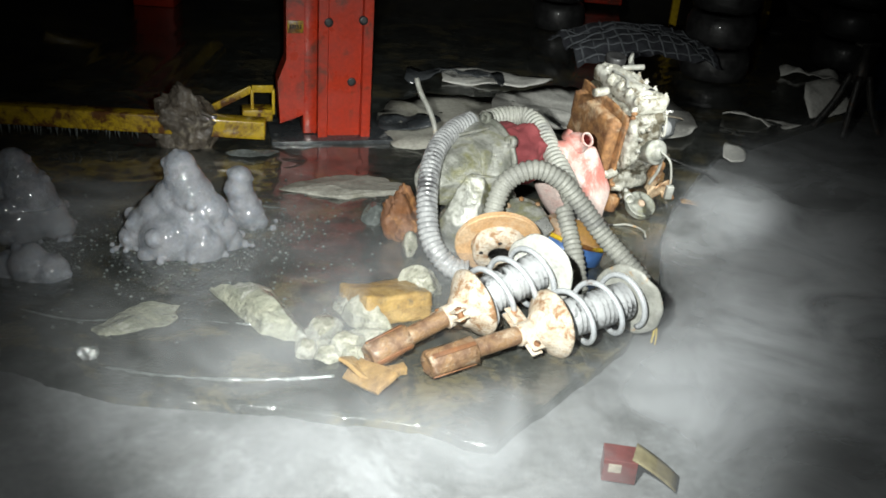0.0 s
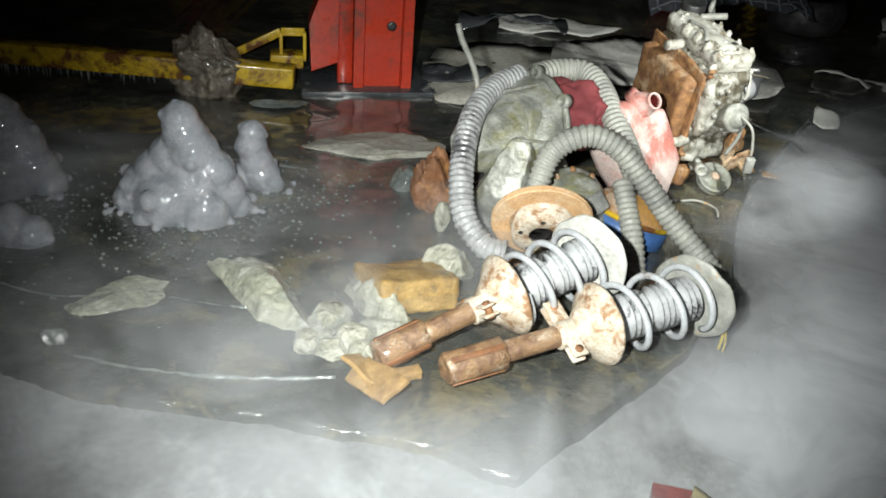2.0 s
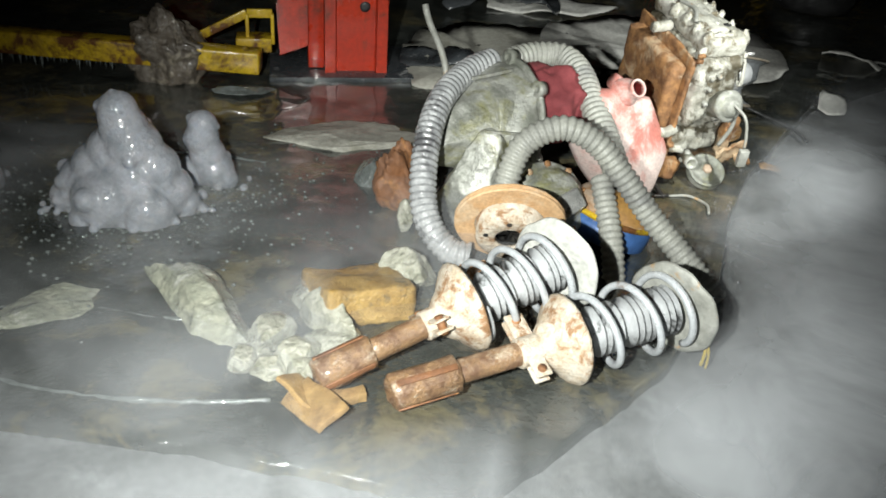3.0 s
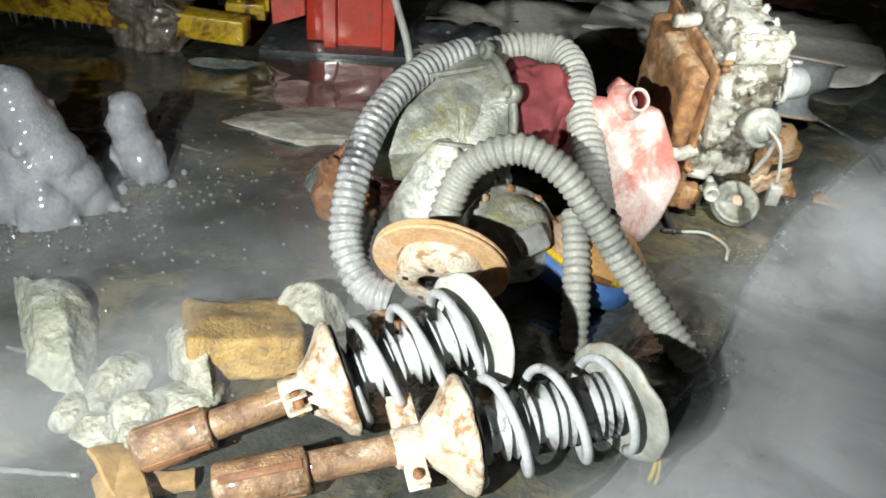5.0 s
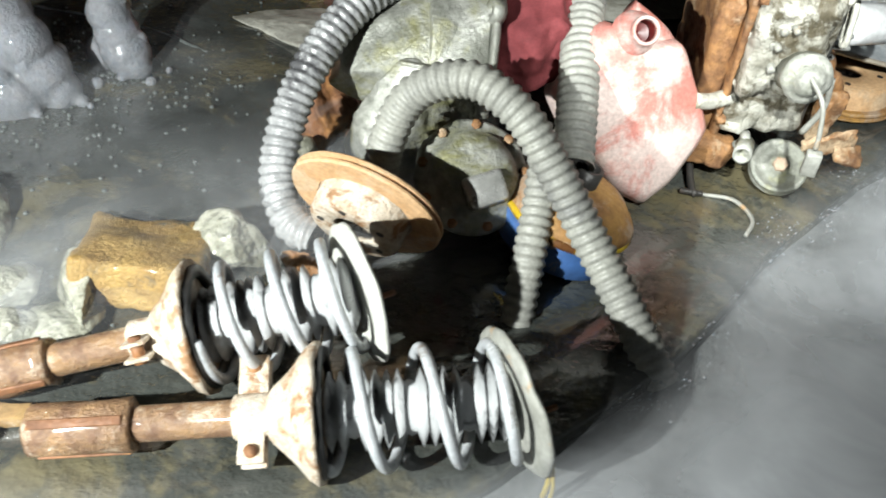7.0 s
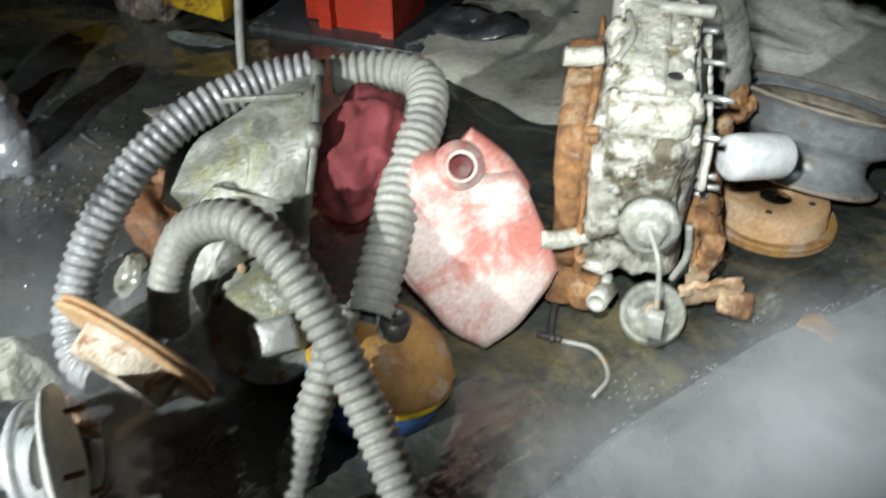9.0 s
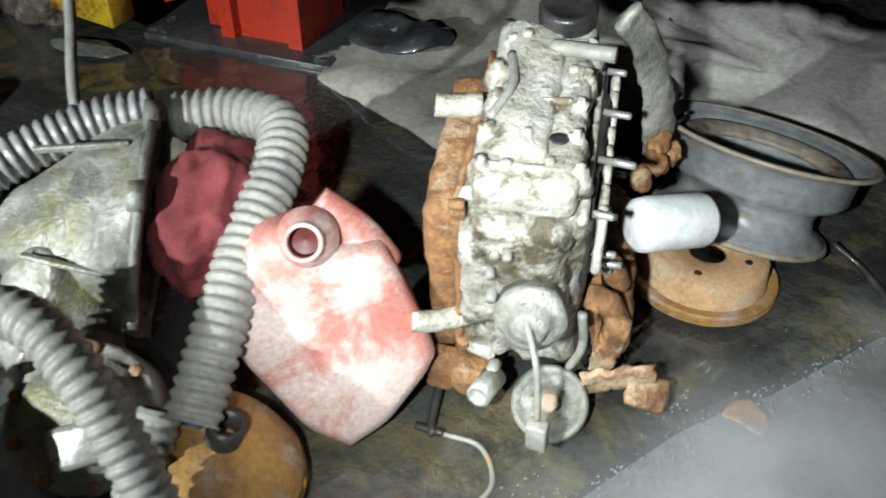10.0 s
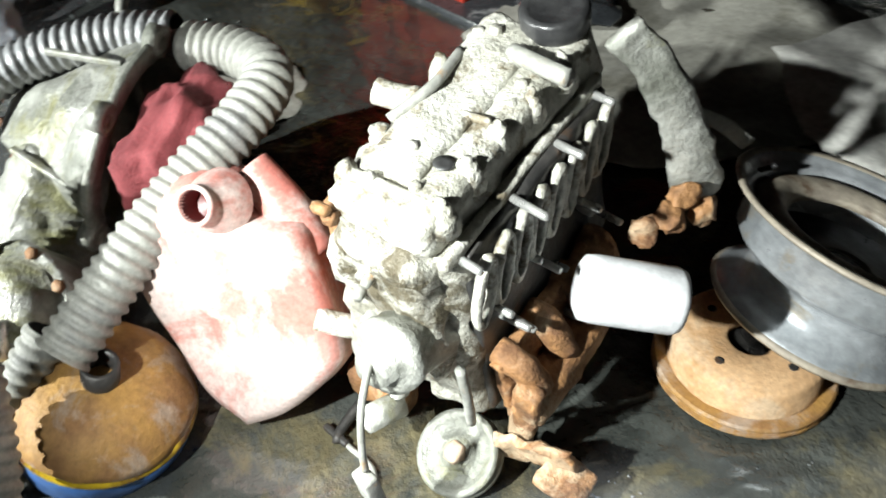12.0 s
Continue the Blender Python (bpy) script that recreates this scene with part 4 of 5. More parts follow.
# frozen lump hanging over the arm, and icicles below the arm
def lump():
    bm = rock((0.155, 0.09, 0.145), 5, 5, 0.40)
    rough_up(bm, 0.026, 14, 2)
    rough_up(bm, 0.008, 50, 3)
    return solid("frozen_rag", bm, M["crust"], "mud-brown frozen rag crusted onto the lift arm", "rag", pose(-0.920, 3.490, 0.090))


lump()


def icicles():
    bm = bmesh.new()
    rnd = random.Random(3)
    for i in range(70):
        x = -1.85 + 0.0125 * i + rnd.uniform(-0.004, 0.004)
        y = 3.395 + 0.085 * (x + 1.85) + rnd.uniform(-0.012, 0.012)
        h, r = rnd.uniform(0.03, 0.065), rnd.uniform(0.004, 0.008)
        lathe(bm, [(0.0005, -h), (r * 0.6, -h * 0.6), (r, 0.0)], 7, pose(x, y, 0.085, rnd.uniform(-4, 4), rnd.uniform(-4, 4)))
    return solid("icicle", bm, M["clear_ice"], "row of small clear icicles under the lift arm", "ice", kind="stuff")


icicles()


# ---- ice growths ----
def ice_growth(blobs, label, m):
    bm = bmesh.new()
    for x, y, z, r in blobs:
        bmesh.ops.create_icosphere(bm, subdivisions=3 if r > 0.03 else 2, radius=r, matrix=Matrix.Translation((x, y, z)))
    ob = solid("ice_stalagmite", bm, M["ice"], label, "ice", m, group="ice stalagmites")
    mod = ob.modifiers.new("melt", "REMESH")
    mod.mode, mod.voxel_size, mod.use_smooth_shade = "VOXEL", 0.0042, True
    sm = ob.modifiers.new("soften", "SMOOTH")
    sm.factor, sm.iterations = 0.5, 9
    return ob


def mound(lobes, seed, bumps=6, scatter=0.0):
    """Rounded lobes (x, y, z, radius) with softer knobs budding from their skin."""
    rnd = random.Random(seed)
    out = list(lobes)
    for x, y, z, r in lobes:
        for _ in range(bumps):
            v = Vector((rnd.gauss(0, 1), rnd.gauss(0, 1), rnd.gauss(0, 1))).normalized() * r * rnd.uniform(0.80, 0.95)
            out.append((x + v.x, y + v.y, max(0.0, z + v.z), r * rnd.uniform(0.18, 0.36)))
        for _ in range(int(bumps * scatter)):
            a, d = rnd.uniform(0, 6.28), r * rnd.uniform(0.9, 1.7)
            out.append((x + d * math.cos(a), y + d * math.sin(a), 0.004, rnd.uniform(0.008, 0.018)))
    return out


TALL = [(0.005, 0, 0.268, 0.050), (0.015, 0, 0.225, 0.060), (0.035, 0, 0.175, 0.072), (-0.02, 0.01, 0.150, 0.072), (0.085, 0, 0.125, 0.062), (-0.065, 0, 0.110, 0.066),
        (0.03, 0, 0.09, 0.095), (-0.105, 0, 0.065, 0.065), (0.105, 0.01, 0.06, 0.066), (-0.03, -0.03, 0.04, 0.095), (-0.145, -0.02, 0.03, 0.045), (0.07, -0.04, 0.025, 0.075), (0.14, 0.02, 0.02, 0.045)]
SMALL = [(0, 0, 0.165, 0.040), (-0.005, 0, 0.125, 0.048), (0.008, 0, 0.08, 0.050), (0.025, 0, 0.035, 0.054), (-0.03, 0, 0.025, 0.048), (0.06, -0.01, 0.015, 0.032)]
BROAD = [(0, 0, 0.225, 0.050), (0.01, 0, 0.18, 0.066), (-0.05, 0, 0.15, 0.07), (0.04, 0, 0.12, 0.08), (-0.09, 0, 0.09, 0.08), (0.08, 0, 0.06, 0.07), (0, -0.02, 0.04, 0.10), (0.12, 0, 0.02, 0.05)]
LOW = [(0, 0, 0.05, 0.06), (0.06, 0, 0.03, 0.055), (-0.06, 0.02, 0.025, 0.055), (0.01, 0, 0.085, 0.035)]
ice_growth(mound(TALL, 4, 7, 0.5), "tall knobbly milky ice stalagmite on the frozen floor", pose(-0.725, 2.600, 0.0))
ice_growth(mound(SMALL, 9, 5, 0.5), "small milky ice stalagmite beside the tall one", pose(-0.580, 2.790, 0.0))
ice_growth(mound(BROAD, 14, 6, 0.5), "broad milky ice stalagmite on the frozen floor", pose(-1.240, 2.640, 0.0))
ice_growth(mound(LOW, 21, 5, 0.8), "low lumpy ice mound in the melt pool", pose(-1.10, 2.36, -0.02))


def droplets():
    bm = bmesh.new()
    rnd = random.Random(8)
    for i in range(1100):
        a, d = rnd.uniform(0, 6.28), abs(rnd.gauss(0, 0.24))
        cx, cy = rnd.choice(((-0.72, 2.52), (-1.15, 2.55), (-0.55, 2.75)))
        x, y = cx + d * math.cos(a) * 1.2, cy + d * math.sin(a)
        if y < edge_y(x) + 0.05:
            continue
        r = rnd.uniform(0.0015, 0.0065)
        bmesh.ops.create_icosphere(bm, subdivisions=1, radius=r, matrix=pose(x, y, 0.002) @ Matrix.Diagonal((1, 1, 0.7, 1)))
    return solid("ice_bead", bm, M["clear_ice"], "scattered glistening frozen drops on the ice", "ice", kind="stuff")


droplets()


def frost():
    bm = bmesh.new()
    rnd = random.Random(18)
    for i in range(1900):
        x = rnd.uniform(0.70, 1.45)
        a, b = edge_y(x), rnd.gauss(0.010, 0.045)
        r = rnd.uniform(0.0006, 0.0026)
        bmesh.ops.create_icosphere(bm, subdivisions=1, radius=r, matrix=pose(x - 0.6 * b, a + 0.7 * b + 0.004, -0.002, 0, 0, rnd.uniform(0, 90)) @ Matrix.Diagonal((1.3, 0.9, 0.5, 1)))
    rough_up(bm, 0.003, 90, 1)
    return solid("frost", bm, M["ice"], "crumbly white frost along the edge of the ice", "frost", kind="stuff")


frost()


def ripple(points, r, label):
    """A low wet ridge frozen into the sheet."""
    bm = sweep(bmesh.new(), spline(points, 0.012), lambda i: r * (0.55 + 0.9 * abs(noise.noise((i * 0.21, r * 900, 0)))), 10, flat=0.6)
    rough_up(bm, 0.003, 60, r)
    return solid("ice_ridge", bm, M["clear_ice"], label, "ice", group="ice ridges")


ripple([(-0.74, 1.905, -0.001), (-0.55, 1.885, 0.0), (-0.36, 1.895, 0.0), (-0.17, 1.93, 0.0)], 0.007, "low glistening frozen ripple in the ice")
ripple([(-0.62, 2.165, -0.001), (-0.50, 2.150, 0.0), (-0.40, 2.155, -0.001)], 0.005, "low glistening frozen ripple in the ice")
ripple([(-1.05, 2.16, -0.001), (-0.90, 2.12, 0.0), (-0.80, 2.13, -0.001)], 0.005, "low glistening frozen ripple in the ice")
ripple([(-0.95, 2.90, -0.001), (-0.80, 2.93, 0.0), (-0.62, 2.95, 0.0), (-0.45, 2.93, -0.001)], 0.006, "low glistening frozen ripple in the ice")


# ---- stones and bricks in the pool ----
def stone(size, seed, m, label, material="stone", name="stone", subdiv=5, rough=0.10):
    bm = rock(size, seed, subdiv, rough)
    rough_up(bm, 0.0028, 26, seed)
    rough_up(bm, 0.0012, 110, seed)
    return crisp(solid(name, bm, M[material], label, "stone", m, group="stones"), 38)


def brick():
    bm = bmesh.new()
    box(bm, (0.205, 0.185, 0.085), None, 0.014, 3)
    bmesh.ops.subdivide_edges(bm, edges=[e for e in bm.edges if e.calc_length() > 0.03], cuts=9, use_grid_fill=True)
    rough_up(bm, 0.013, 11, 2)
    rough_up(bm, 0.005, 45, 4)
    return solid("brick", bm, M["tan"], "wet tan broken brick frozen into the ice", "brick", pose(-0.070, 2.285, 0.022, -14, 6, 26))


brick()
stone((0.036, 0.115, 0.062), 2, pose(-0.128, 2.195, 0.010, 0, 12, 41), "pale angular stone frozen into the ice")
stone((0.075, 0.062, 0.060), 3, pose(0.025, 2.385, 0.025), "rounded white stone glazed with ice")
stone((0.035, 0.04, 0.028), 6, pose(-0.175, 2.085, 0.004), "small pale stone at the slab's end")
stone((0.028, 0.03, 0.022), 12, pose(-0.23, 2.06, 0.002), "small pale stone at the slab's end")
stone((0.080, 0.27, 0.060), 7, pose(-0.395, 2.195, -0.004, 0, 0, 44), "long pale stone slab glazed under clear ice", "slab", "stone_slab")
stone((0.08, 0.13, 0.022), 8, pose(-0.73, 2.15, -0.004, 0, 0, -50), "flat pale stone under the ice", "slab", "stone_slab")
stone((0.075, 0.085, 0.125), 15, pose(-0.035, 2.785, 0.05, 0, -14, 20), "orange-brown rusty lump glazed with ice", "rust_dark", "rusty_lump", rough=0.35)
stone((0.03, 0.045, 0.05), 16, pose(-0.02, 2.66, 0.02), "pale stone beside the hose")
stone((0.05, 0.06, 0.05), 18, pose(-0.15, 2.90, 0.012), "clear ice lump on the frozen floor", "clear_ice", "ice_lump")
stone((0.032, 0.03, 0.022), 19, pose(-0.80, 1.955, 0.008), "clear ice chunk on the floor", "clear_ice", "ice_lump")
stone((0.05, 0.035, 0.04), 23, pose(0.19, 2.37, 0.045), "orange rusty lump under the rotor", "rust", "rusty_lump", rough=0.35)
stone((0.24, 0.13, 0.018), 25, pose(-0.28, 3.14, 0.004, 0, 0, 15), "flat pale slab lying on the wet floor", "cardboard", "stone_slab")
stone((0.11, 0.035, 0.016), 27, pose(-0.66, 3.43, 0.012, 0, 0, 14), "frosted flat bar of ice by the lift base", "clear_ice", "ice_lump")


for k, (sx, sy, x, y) in enumerate(((0.05, 0.06, -0.235, 2.125), (0.045, 0.04, -0.155, 2.075), (0.06, 0.05, -0.10, 2.115), (0.035, 0.03, -0.27, 2.03), (0.03, 0.035, -0.20, 2.015), (0.04, 0.03, -0.13, 2.01), (0.045, 0.05, -0.17, 2.29))):
    stone((sx * 1.3, sy * 1.3, 0.034), 40 + k, pose(x, y, 0.004, 0, 0, 37 * k), "pale wet stone frozen into the ice beside the brick")


def wedge():
    root = thing("wood_scrap", "broken amber board glazed with ice", "wood", pose(-0.085, 1.915, 0.006, 0, 0, -8))
    for size, m in (((0.14, 0.075, 0.012), pose(-0.005, -0.012, 0.018, 24, -10, -38)), ((0.10, 0.060, 0.012), pose(-0.035, 0.020, 0.014, -22, 12, -30)), ((0.08, 0.03, 0.02), pose(0.040, 0.040, 0.006, 0, 4, 35))):
        bm = bmesh.new()
        box(bm, size, m, 0.002)
        bmesh.ops.subdivide_edges(bm, edges=[e for e in bm.edges if e.calc_length() > 0.02], cuts=4, use_grid_fill=True)
        rough_up(bm, 0.006, 22, size[0] * 50)
        crisp(part("splinter", bm, M["wood"], root))
    return root


wedge()


# ---- small things ----
def carton():
    root = thing("carton", "small torn dark red carton lying open on the floor", "box", pose(0.485, 1.640, -0.023, 0, 0, -8))
    bm = bmesh.new()
    box(bm, (0.075, 0.060, 0.060), pose(0, 0, 0.031), 0.002)
    part("body", bm, M["carton"], root, smooth=False)
    bm = bmesh.new()
    box(bm, (0.11, 0.065, 0.002), pose(0.080, -0.005, 0.045, 0, 22, -12), 0)
    bmesh.ops.subdivide_edges(bm, edges=bm.edges[:], cuts=4, use_grid_fill=True)
    for v in bm.verts:
        v.co.z -= 2.2 * max(0.0, v.co.x - 0.05) ** 2
    part("flap", bm, M["carton_in"], root, "bent cardboard flap")
    bm = bmesh.new()
    box(bm, (0.028, 0.001, 0.022), pose(-0.012, -0.0308, 0.04), 0)
    part("print", bm, M["rim_edge"], root, "pale printed patch", smooth=False)
    return root


carton()

bm = bmesh.new()
sweep(bm, spline([(0, 0, 0.075), (0.006, -0.004, 0.04), (0.002, -0.008, 0.0)], 0.006), 0.004, 8)
sweep(bm, spline([(0.006, 0, 0.07), (0.014, -0.006, 0.03), (0.012, -0.012, -0.004)], 0.006), 0.003, 8)
solid("cable_tie", bm, M["straw"], "yellow frayed cable tie hanging from the strut mount", "cable tie", pose(0.672, 2.208, -0.015))

bm = bmesh.new()
sweep(bm, spline([(0.045, 2.931, 0.05), (0.045, 2.931, 0.312), (-0.015, 3.003, 0.43), (-0.03, 3.02, 0.47)], 0.02), 0.009, 10)
solid("metal_rod", bm, M["mount"], "thin grey steel rod standing up from the gearbox", "rod")

bm = bmesh.new()
sweep(bm, spline([(0.640, 3.020, 0.03), (0.665, 2.960, 0.012), (0.680, 2.945, 0.006)], 0.008), 0.007, 10)
box(bm, (0.045, 0.010, 0.010), pose(0.668, 2.950, 0.008, 0, 0, 15), 0.003)
solid("bolt_tool", bm, M["dark_metal"], "dark T-shaped bolt lying on the wet floor", "bolt")
bm = bmesh.new()
sweep(bm, spline([(0.685, 2.955, 0.006), (0.745, 2.965, 0.008), (0.79, 2.925, 0.007), (0.79, 2.87, 0.006)], 0.008), 0.004, 8)
solid("wire", bm, M["mount"], "stiff grey wire curled on the wet floor", "wire")
bm = bmesh.new()
sweep(bm, spline([(1.02, 3.66, 0.03), (1.09, 3.64, 0.008), (1.165, 3.55, 0.007), (1.195, 3.44, 0.006)], 0.01), 0.0055, 8)
solid("cable", bm, M["rubber"], "black cable running over the floor", "cable")


def scrap(points, thick, material, name, label, category, m, seed=0, wave=0.01, group=""):
    """A thin curled sheet with an uneven outline."""
    bm = bmesh.new()
    ring = spline([Vector((*p, 0)) for p in points + points[:1]], 0.03)[:-1]
    for k, q in enumerate(ring):
        ring[k] = q + Vector((noise.noise(q * 30), noise.noise(q * 30 + Vector((7, 0, 0))), 0)) * 0.008
    mid = sum(ring, Vector()) / len(ring)
    shells = []
    for zz in (0.0, thick):
        rows = []
        for s in (1.0, 0.75, 0.5, 0.25):
            rows.append([bm.verts.new((w.x, w.y, zz + wave * noise.noise(w * 6 + Vector((seed, 0, 0))) + 0.35 * wave * noise.noise(w * 17 + Vector((seed, 3, 0))))) for w in (mid + (q - mid) * s for q in ring)])
        n = len(ring)
        for a, b in zip(rows, rows[1:]):
            for k in range(n):
                bm.faces.new((a[k], a[(k + 1) % n], b[(k + 1) % n], b[k]))
        bm.faces.new(rows[-1])
        shells.append(rows[0])
    for k in range(n):
        bm.faces.new((shells[0][k], shells[0][(k + 1) % n], shells[1][(k + 1) % n], shells[1][k]))
    bmesh.ops.recalc_face_normals(bm, faces=bm.faces)
    return solid(name, bm, M[material], label, category, m, group)


scrap([(-0.03, -0.02), (0.03, -0.025), (0.035, 0.01), (0, 0.03), (-0.03, 0.015)], 0.003, "orange", "leaf", "orange dead leaf at the edge of the ice", "leaf", pose(1.03, 3.24, -0.004), 1, 0.012)
scrap([(-0.30, -0.30), (0.15, -0.38), (0.36, -0.05), (0.30, 0.36), (-0.15, 0.42), (-0.38, 0.10)], 0.006, "cardboard", "cardboard_sheet", "soggy grey cardboard sheet flat on the floor", "cardboard", pose(0.18, 3.93, 0.012), 2, 0.03, "cardboard sheets")
scrap([(-0.46, -0.12), (-0.20, -0.30), (0.10, -0.27), (0.36, -0.34), (0.52, -0.10), (0.46, 0.26), (0.12, 0.36), (-0.22, 0.32), (-0.40, 0.16)], 0.006, "paper", "cardboard_sheet", "torn white crumpled cardboard sheet on the floor", "cardboard", pose(0.76, 4.24, 0.024, 0, 0, 4), 5, 0.032, "cardboard sheets")
scrap([(-0.26, -0.08), (0.24, -0.10), (0.28, 0.07), (-0.2, 0.10)], 0.006, "paper", "cardboard_sheet", "dirty pale cardboard strip on the floor", "cardboard", pose(0.34, 4.72, 0.02, 0, 0, 4), 7, 0.03, "cardboard sheets")
scrap([(-0.24, -0.06), (0.20, -0.10), (0.26, 0.06), (0.0, 0.11), (-0.2, 0.08)], 0.004, "shard", "plastic_sheet", "crumpled grey plastic sheet on the floor", "plastic", pose(0.13, 4.62, 0.05, 6, 0, 6), 9, 0.08)
scrap([(-0.13, -0.07), (0.08, -0.10), (0.14, 0.02), (0.02, 0.08), (-0.12, 0.05)], 0.005, "shard", "plastic_shard", "broken dark glossy plastic shard", "plastic", pose(-0.06, 3.87, 0.03, 12, -6, 0), 3, 0.05)
scrap([(-0.16, -0.05), (0.10, -0.08), (0.22, -0.05), (0.05, 0.06), (-0.12, 0.06)], 0.004, "paper", "paper_scrap", "torn white paper scrap on the floor", "paper", pose(1.62, 4.35, 0.012, 0, 0, -8), 4, 0.05, "paper scraps")
scrap([(-0.05, -0.05), (0.04, -0.06), (0.06, 0.02), (-0.02, 0.05)], 0.004, "paper", "paper_scrap", "torn white paper scrap on the floor", "paper", pose(1.36, 3.82, 0.012), 6, 0.04, "paper scraps")
scrap([(-0.14, -0.10), (0.10, -0.07), (0.13, 0.10), (-0.10, 0.09)], 0.004, "paper", "paper_scrap", "folded white paper leaning up from the floor", "paper", pose(2.02, 4.50, 0.09, 42, 0, 18), 8, 0.03, "paper scraps")
scrap([(-0.16, -0.04), (0.14, -0.06), (0.17, 0.04), (-0.12, 0.06)], 0.004, "paper", "paper_scrap", "torn white paper scrap on the floor", "paper", pose(2.22, 5.30, 0.02), 12, 0.06, "paper scraps")


# ---- the dark back of the workshop ----
def wheel_stack(x, y, n, r=0.20, label="dark stacked wheels with black tyres"):
    root = thing("wheel_stack", label, "wheels", pose(x, y, 0), group="wheel stacks")
    for j in range(n):
        bm = bmesh.new()
        z = 0.19 * j
        lathe(bm, [(r * 0.62, z), (r * 0.9, z + 0.01), (r, z + 0.05), (r, z + 0.13), (r * 0.9, z + 0.17), (r * 0.62, z + 0.18)], 40, closed=True)
        tyre = part("tyre", bm, M["rubber"], root)
        bm = bmesh.new()
        lathe(bm, [(r * 0.62, z + 0.03), (r * 0.60, z + 0.15), (r * 0.55, z + 0.12), (r * 0.15, z + 0.10), (r * 0.15, z + 0.08), (r * 0.56, z + 0.05)], 32, closed=True)
        part("rim", bm, M["dark_metal"], tyre)
    return root


wheel_stack(1.62, 5.15, 4, 0.19)
wheel_stack(2.55, 5.60, 6, 0.19)
wheel_stack(0.85, 6.15, 2, 0.17)


def cloth_bag():
    bm = bmesh.new()
    bmesh.ops.create_grid(bm, x_segments=48, y_segments=26, size=0.5)
    for v in bm.verts:
        x, y = v.co.x, v.co.y
        v.co = Vector((x * 0.80, y * 0.55, 0.16 + 0.10 * math.exp(-((x * 2) ** 2) * 1.2) + 0.05 * noise.noise((x * 4, y * 4, 1)) + 0.02 * noise.noise((x * 12, y * 12, 3)) - 0.34 * max(0, abs(y) - 0.28)))
    root = thing("plaid_cloth", "dark plaid cloth thrown over parts on the floor", "cloth", pose(1.10, 4.95, 0.02, 0, 0, 12))
    part("cloth", bm, M["plaid"], root)
    for j in range(11):
        bm = bmesh.new()
        p = []
        for k in range(40):
            x, y = (j - 5) * 0.09, -0.49 + 0.98 * k / 39
            z = 0.16 + 0.10 * math.exp(-((x * 2) ** 2) * 1.2) + 0.05 * noise.noise((x * 4, y * 4, 1)) + 0.02 * noise.noise((x * 12, y * 12, 3)) - 0.34 * max(0, abs(y) - 0.28)
            p.append(Vector((x * 0.80, y * 0.55, z + 0.002)))
        sweep(bm, p, 0.006, 6, flat=0.3)
        part("stripe", bm, M["plaid_line"], root)
    for j in range(9):
        bm = bmesh.new()
        p = []
        for k in range(50):
            y, x = (j - 4) * 0.11, -0.49 + 0.98 * k / 49
            z = 0.16 + 0.10 * math.exp(-((x * 2) ** 2) * 1.2) + 0.05 * noise.noise((x * 4, y * 4, 1)) + 0.02 * noise.noise((x * 12, y * 12, 3)) - 0.34 * max(0, abs(y) - 0.28)
            p.append(Vector((x * 0.80, y * 0.55, z + 0.002)))
        sweep(bm, p, 0.006, 6, flat=0.3)
        part("stripe", bm, M["plaid_line"], root)
    return root


cloth_bag()


def jack_stand(x, y):
    root = thing("jack_stand", "dark rusty jack stand on the wet floor", "jack stand", pose(x, y, 0, 0, 0, 20))
    for sx in (-1, 1):
        for sy in (-1, 1):
            bm = bmesh.new()
            sweep(bm, spline([(0.11 * sx, 0.10 * sy, 0.0), (0.06 * sx, 0.055 * sy, 0.14), (0.025 * sx, 0.025 * sy, 0.30)], 0.03), 0.016, 8)
            part("leg", bm, M["dark_metal"], root)
    bm = bmesh.new()
    lathe(bm, [(0.030, 0.24), (0.034, 0.27), (0.034, 0.33), (0.022, 0.34), (0.020, 0.42)], 20)
    part("post", bm, M["dark_metal"], root)
    bm = bmesh.new()
    box(bm, (0.12, 0.05, 0.02), pose(0, 0, 0.425), 0.004)
    part("saddle", bm, M["dark_metal"], root)
    return root


jack_stand(2.05, 4.28)


def far_lift():
    root = thing("car_lift", "distant red lift post with yellow arms in the dark", "car lift", pose(-1.75, 5.95, 0))
    bm = bmesh.new()
    box(bm, (0.26, 0.22, 2.8), pose(0, 0.1, 1.4), 0.01)
    part("column", bm, M["red"], root)
    for p, q in (((-0.15, 0, 0.42), (-0.62, -0.25, 0.16)), ((0.15, 0, 0.42), (0.42, -0.15, 0.18))):
        bm = bmesh.new()
        a, b = Vector(p), Vector(q)
        box(bm, (0.10, 0.07, (b - a).length), aim((a + b) / 2, b - a), 0.006)
        part("arm", bm, M["yellow"], root)
    bm = bmesh.new()
    box(bm, (0.34, 0.20, 0.12), pose(0, -0.02, 0.40), 0.01)
    part("carriage", bm, M["yellow"], root)
    return root


far_lift()


def far_post(x, y, material, label):
    root = thing("post", label, "post", pose(x, y, 0), group="far posts")
    bm = bmesh.new()
    box(bm, (0.05, 0.05, 1.3), pose(0, 0, 0.66), 0.006)
    part("upright", bm, M[material], root)
    bm = bmesh.new()
    box(bm, (0.22, 0.22, 0.012), pose(0, 0, 0.008), 0.003)
    part("foot", bm, M["dark_metal"], root)
    return root


far_post(1.66, 6.35, "yellow", "thin yellow steel post in the dark")
far_post(2.35, 6.55, "yellow", "thin yellow steel post in the dark")


